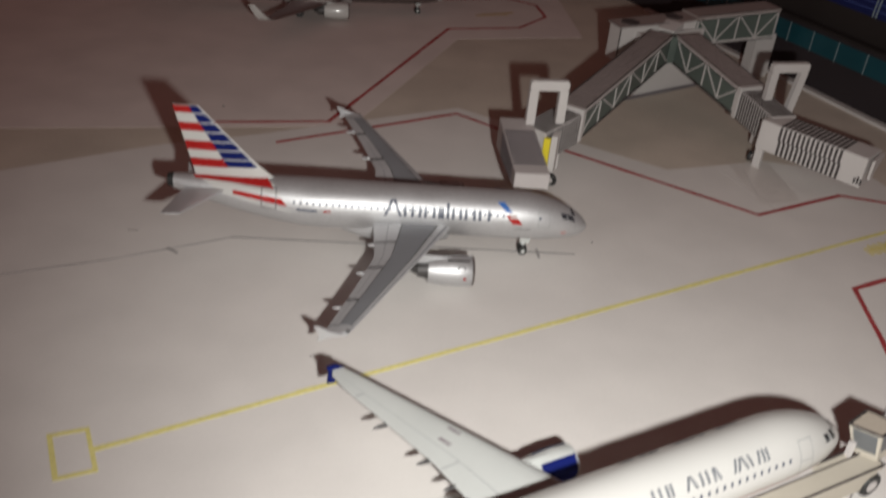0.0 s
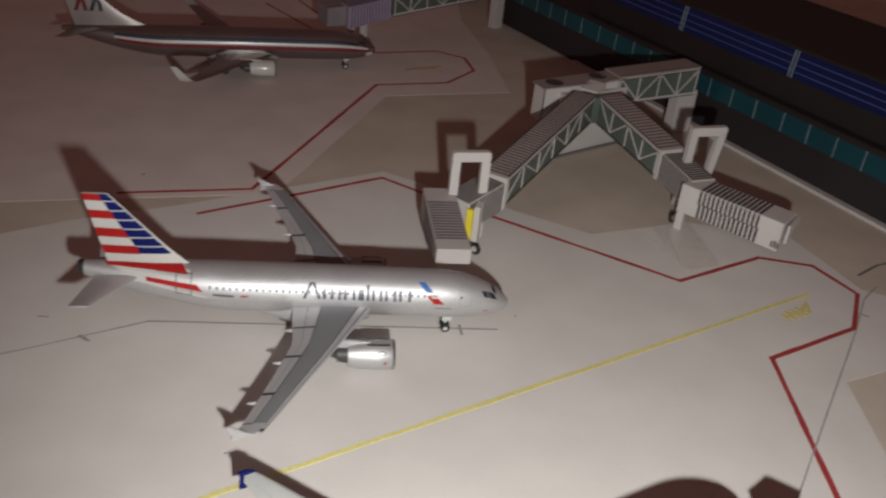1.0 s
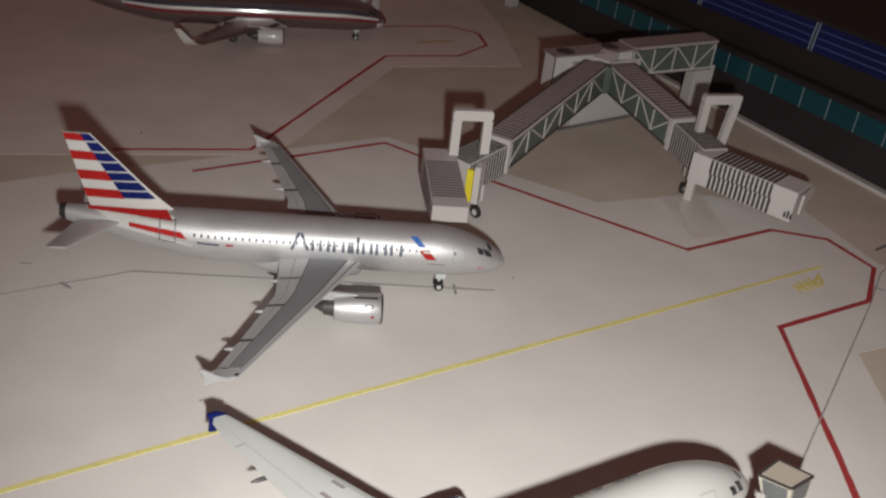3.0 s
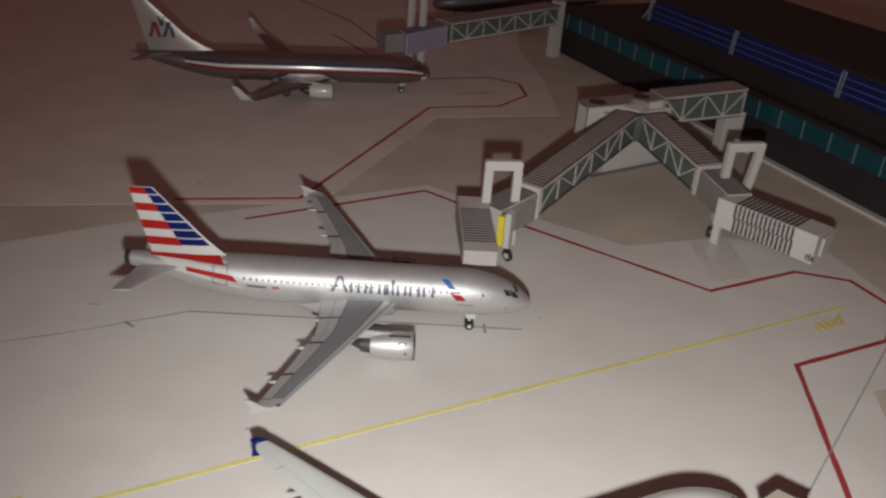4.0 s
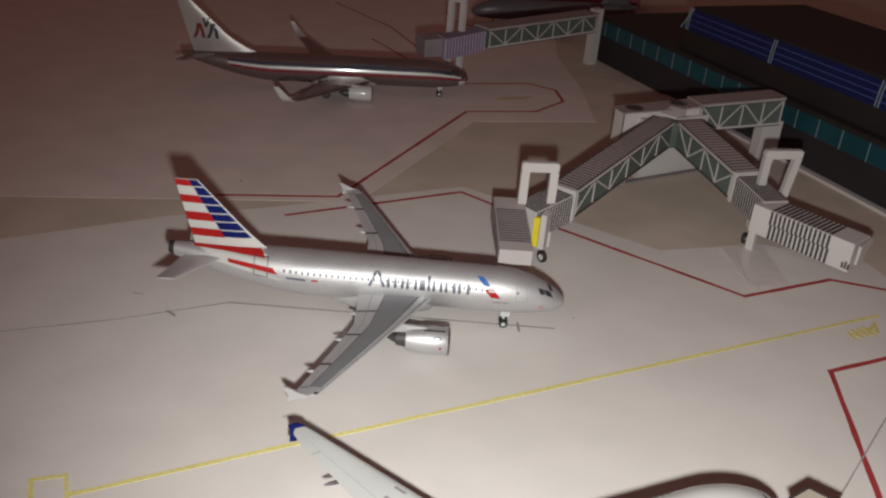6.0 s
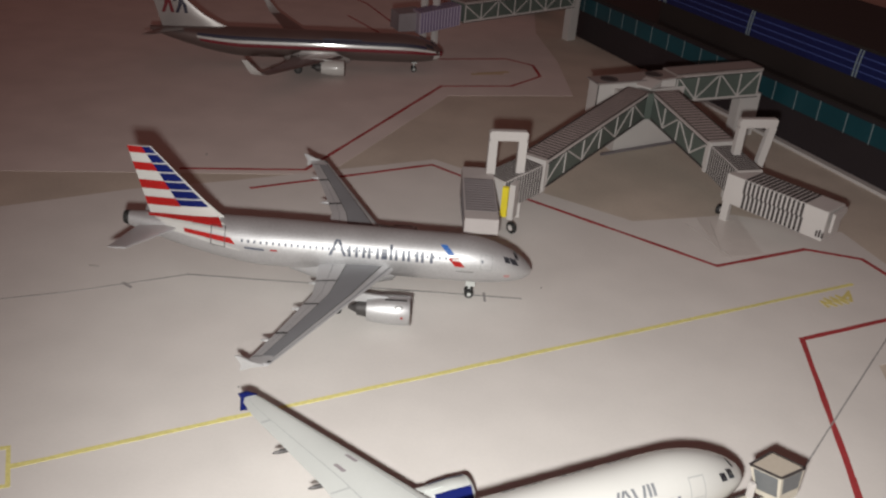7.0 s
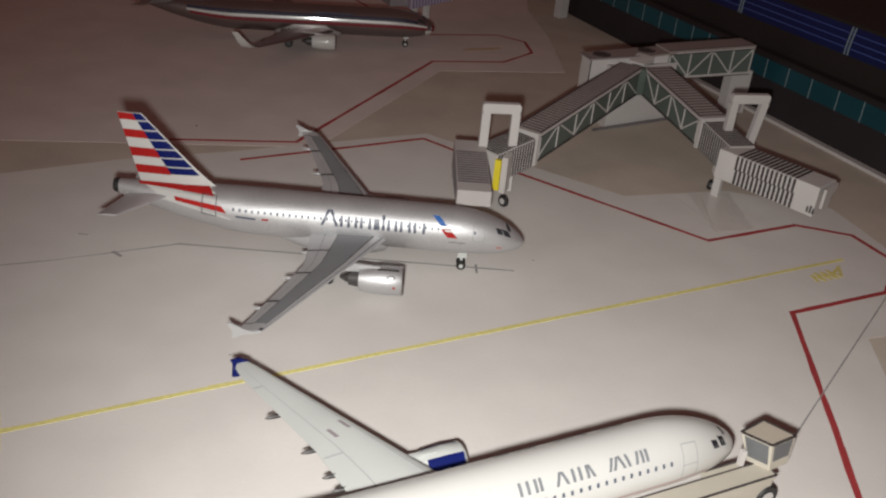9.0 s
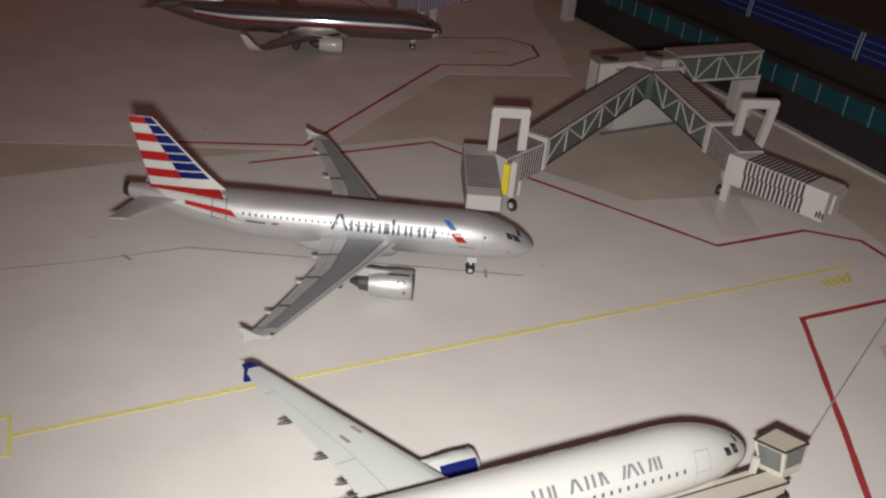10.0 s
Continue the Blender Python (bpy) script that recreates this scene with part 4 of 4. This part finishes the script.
# -- the white jet nearest to the camera
def white_jet():
    jet = thing("model_airliner", 71.93, 121.17, 0, 33.9, "white die-cast airliner with grey title and blue wing tips", "model aircraft", "model aircraft", lean=-0.53)
    hull = Hull(111.3, 5.0, 10.33, droop=0.5, tail=2.9, end=0.16, rise=0.80)
    body = part("fuselage", hull.mesh(), WHITE, jet, "glossy white paint", smooth=True)
    ws = [((-41.1, 3.0, 7.7), 17.0, 0.11), ((-45.2, 10.0, 8.05), 12.6, 0.10), ((-49.9, 18.0, 8.45), 9.3, 0.10), ((-55.1, 27.0, 8.9), 6.9, 0.10), ((-60.6, 36.4, 9.4), 4.4, 0.10), ((-62.4, 39.5, 9.55), 3.1, 0.10), ((-63.2, 40.6, 9.6), 1.8, 0.10)]
    for side in (-1, 1):
        wing, secs = build_wing(jet, side, ws, PALEGREY, None, ((0.18, 0.72), (0.2375, 0.68), (0.35, 0.66), (0.507, 0.62)), DARKMETAL)
        for f, a, b in ((0.12, 0.05, 0.95), (0.68, 0.05, 0.93)):
            part("panel_line", wing_patch(secs, a, b, f, f + 0.018, 0.05, m=1), PANEL, wing)
        for s, f in ((0.365, 0.5), (0.39, 0.16)):
            part("wing_mark", wing_patch(secs, s, s + 0.035, f, f + 0.075, 0.05, 2, 1), CABGREY, wing)
        for s in (0.3, 0.62):
            part("panel_line", wing_patch(secs, s, s + 0.006, 0.7, 0.98, 0.05, 1, 3), PANEL, wing)
        tipx, tipy = -62.5, 40.6 * side
        bm = bmesh.new()
        pts = [(tipx - 0.5, 9.6), (tipx - 2.0, 10.5), (tipx - 3.5, 10.4), (tipx - 3.1, 9.4), (tipx - 3.3, 7.2), (tipx - 2.2, 7.1)]
        a = [bm.verts.new((x, tipy, z)) for x, z in pts]
        b = [bm.verts.new((x, tipy + 0.4 * side, z)) for x, z in pts]
        bm.faces.new(a), bm.faces.new(b[::-1])
        for i in range(6):
            bm.faces.new((a[i], a[(i + 1) % 6], b[(i + 1) % 6], b[i]))
        part("wingtip_fence", bm, NAVY, wing, "dark blue wingtip fence")
        engine(jet, -38.1, side * 14.4, 4.2, 2.75, 10.2, PALEGREY, PALEGREY, DARKMETAL, PALEGREY, band=NAVY)
        stabiliser(jet, side, -100.0, 1.4, 12.4, 13.8, 8.2, 3.4, 7.6, PALEGREY, 1.7)
        gear(jet, -51.0, side * 9.5, 1.45, 1.15, 6.4, PALEGREY)
    F = (-93.5, -106.0, -104.6, -110.0, 12.2, 29.9)
    fin_shape(jet, *F, NAVY, dorsal=2.2)
    for side in (1, -1):
        deg = lambda a: a if side > 0 else 180 - a
        part("cockpit_window", hull.patch(-3.9, -5.3, deg(32), deg(55), -0.5, 0.06, 3, 3), GLASS, body)
        part("cockpit_window", hull.patch(-5.8, -7.1, deg(30), deg(47), -0.4, 0.06, 3, 3), GLASS, body)
        part("cockpit_window", hull.patch(-3.4, -4.0, deg(60), deg(86), -0.4, 0.06, 3, 4), GLASS, body)
        for x0, x1, a0, a1 in ((-10.7, -10.85, -10, 49), (-13.4, -13.55, -10, 49), (-10.7, -13.55, 49, 51), (-10.7, -13.55, 14, 15.5)):
            part("door_line", hull.patch(x0, x1, deg(a0), deg(a1), 0, 0.06), PANEL, body)
        part("hull_line", hull.patch(-8, -92, deg(-16), deg(-13), 0, 0.05, 30, 1), material("dull_red", (0.5, 0.28, 0.27), 0.5), body, "thin dull red line")
    window_row(body, hull, -15.4, -90, 1.35, 23, LETTER)
    title = [(1.6, 1.0, 0.7, 0), (1.2, 1.0, 1.9, 0), (2.1, 1.0, 0.5, 0.7), (0.45, 1.0, 0.6, 0), (1.6, 1.0, 0.5, 0), (2.9, 1.0, 0.3, -0.7), (2.1, 1.0, 0.4, 0.7), (1.6, 1.0, 0.6, -0.4), (1.2, 1.0, 0.0, 0)]
    blocks(body, hull, -39.4, -19.2, title, 37.5, 1.75, TITLEGREY, 0.46)
    gear(jet, -12.6, 0, 1.0, 0.75, 5.4, PALEGREY, doors=PALEGREY)
    part("belly", revolve([(0, 0.4), (-3, 3.6), (-8, 4.6), (-18, 4.6), (-24, 3.4), (-27, 0.4)], -41.0, 0, 6.8), WHITE, jet, smooth=True)
    return jet


silver_jet()
metal_jet()
white_jet()

# the service truck at the white jet's nose
def face_panel(a, b, c, d, side, low, high, thick=0.07):
    """A thin plate on the four-cornered face a, b (below), c, d (above), inset by side, low and high (fractions)."""
    a, b, c, d = (Vector(p) for p in (a, b, c, d))
    out = (b - a).cross(d - a).normalized()

    def at(u, v):
        return (a.lerp(b, u)).lerp(d.lerp(c, u), v)

    ring = [at(side, low), at(1 - side, low), at(1 - side, high), at(side, high)]
    return loft([[p - out * 0.02 for p in ring], [p + out * thick for p in ring]])


def service_truck():
    truck = thing("service_truck", 75.28, 116.19, 0, 33.9, "beige card service truck with raised cab and dark windows", "truck")
    part("deck", box(-24, 2.4, -1.6, 1.55, 6.5, 7.5, 0.08), BEIGE, truck, "long beige deck")
    part("rail", box(-8.9, -1.6, 1.6, 2.5, 6.7, 7.75, 0.06), BEIGE, truck, "narrow beige side rail")
    part("rail", box(-24, -9.0, 1.6, 2.5, 6.7, 7.9, 0.06), CARD, truck, "pale pinkish side rail")
    for x0, x1, y, z in ((-24, 2.3, 1.55, 7.5), (-24, 2.3, -1.6, 7.46), (-8.9, -1.6, 2.5, 7.75), (-24, -9.0, 2.5, 7.9)):
        part("edge_line", beam((x0, y, z), (x1, y, z), 0.36, 0.1, (0, 0, 1)), INK, truck)
    part("edge_line", beam((2.4, -1.6, 7.48), (2.4, 1.5, 7.48), 0.3, 0.1, (0, 0, 1)), INK, truck)
    part("chassis", box(-22, 3.4, -0.6, 1.6, 1.7, 6.5, 0.1), BEIGE, truck, "pale card chassis")
    top = [(-0.9, 3.9, 12.0), (1.4, -0.1, 12.0), (6.4, 0.4, 12.0), (4.2, 4.9, 12.0)]
    low = [(2.9 + 0.75 * (x - 2.8), 1.2 + 0.75 * (y - 2.3), 7.55) for x, y, z in top]
    cabin = part("cab", loft([low, top]), BEIGE, truck, "square beige cab that widens upwards")
    tan = material("tan_card", (0.44, 0.385, 0.32), 0.7, grain=0.06, scale=1500, stain=0.06)
    mid = Vector((2.8, 2.3, 0))
    plate = [Vector(p) + (mid - Vector((p[0], p[1], 0))) * 0.05 for p in top]
    part("roof", loft([plate, [p + Vector((0, 0, 0.12)) for p in plate]]), tan, cabin, "tan card roof")
    for i in range(4):
        j = (i + 1) % 4
        part("window", face_panel(low[i], low[j], top[j], top[i], 0.1, 0.34 if i else 0.2, 0.93), GREYWIN, cabin, "dark grey window")
        part("roof_edge", beam(top[i], top[j], 0.42, 0.16, (0, 0, 1)), INK, cabin)
    part("post", prism([(-2.0, 1.7), (-1.3, 1.5), (-1.2, 2.2), (-1.9, 2.4)], 7.4, 10.4), CARD, truck, "white post beside the cab")
    for x in (3.0, -18):
        wheel(truck, x, -0.2, 2.1, 2.1, 1.4, 0)
        wheel(truck, x, 2.4, 2.1, 2.1, 1.4, 0)


service_truck()

# a dark jet parked beyond the far gate
def dark_jet():
    jet = thing("model_airliner", -26, 452, 0, 200, "dark grey model airliner parked beyond the far gate", "model aircraft", "model aircraft")
    hull = Hull(86, 4.9, 9.0, droop=0.4, tail=3.0, end=0.15, rise=0.8)
    part("fuselage", hull.mesh(), DARKJET, jet, "dark grey paint", smooth=True)
    ws = [((-26, 3.0, 6.3), 18, 0.12), ((-34, 15.0, 7.5), 11, 0.11), ((-46, 40.0, 9.5), 4, 0.10)]
    for side in (-1, 1):
        build_wing(jet, side, ws, DARKJET, None, ((0.5, 0.9),))
        engine(jet, -26, side * 13.5, 4.6, 2.7, 10, DARKJET, DARKMETAL, DARKMETAL, DARKJET)
        stabiliser(jet, side, -75, 1.4, 12.4, 13.5, 8, 3.4, 7.5, DARKJET, 1.6)
        gear(jet, -39, side * 8.5, 1.4, 1.1, 6.3, DARKMETAL)
    fin_shape(jet, -66, -80, -79, -85, 12.2, 29, DARKJET, dorsal=2)
    gear(jet, -11.5, 0, 1.0, 0.75, 5.3, DARKMETAL)


dark_jet()

# the red fabric box behind the terminal's end
redbox = part("fabric_box", box(-6, 58, 524, 570, -0.07, 40, 3), PINK)
tagged(redbox, "dull red fabric box behind the terminal", "box")

# specks of dirt on the near sheet
for x, y, d in ((-58.5, 231.5, 0.7), (-11.4, 132.6, 0.35), (38.6, 183.5, 0.4)):
    rg = [[(x + q * d / 2 * math.cos(k * math.pi / 4), y + q * d * 0.4 * math.sin(k * math.pi / 4), z) for k in range(8)] for q, z in ((1, -0.01), (0.8, 0.12))]
    tagged(part("crumb", loft(rg), DARKMETAL), "dark crumb lying on the paper", "crumb")
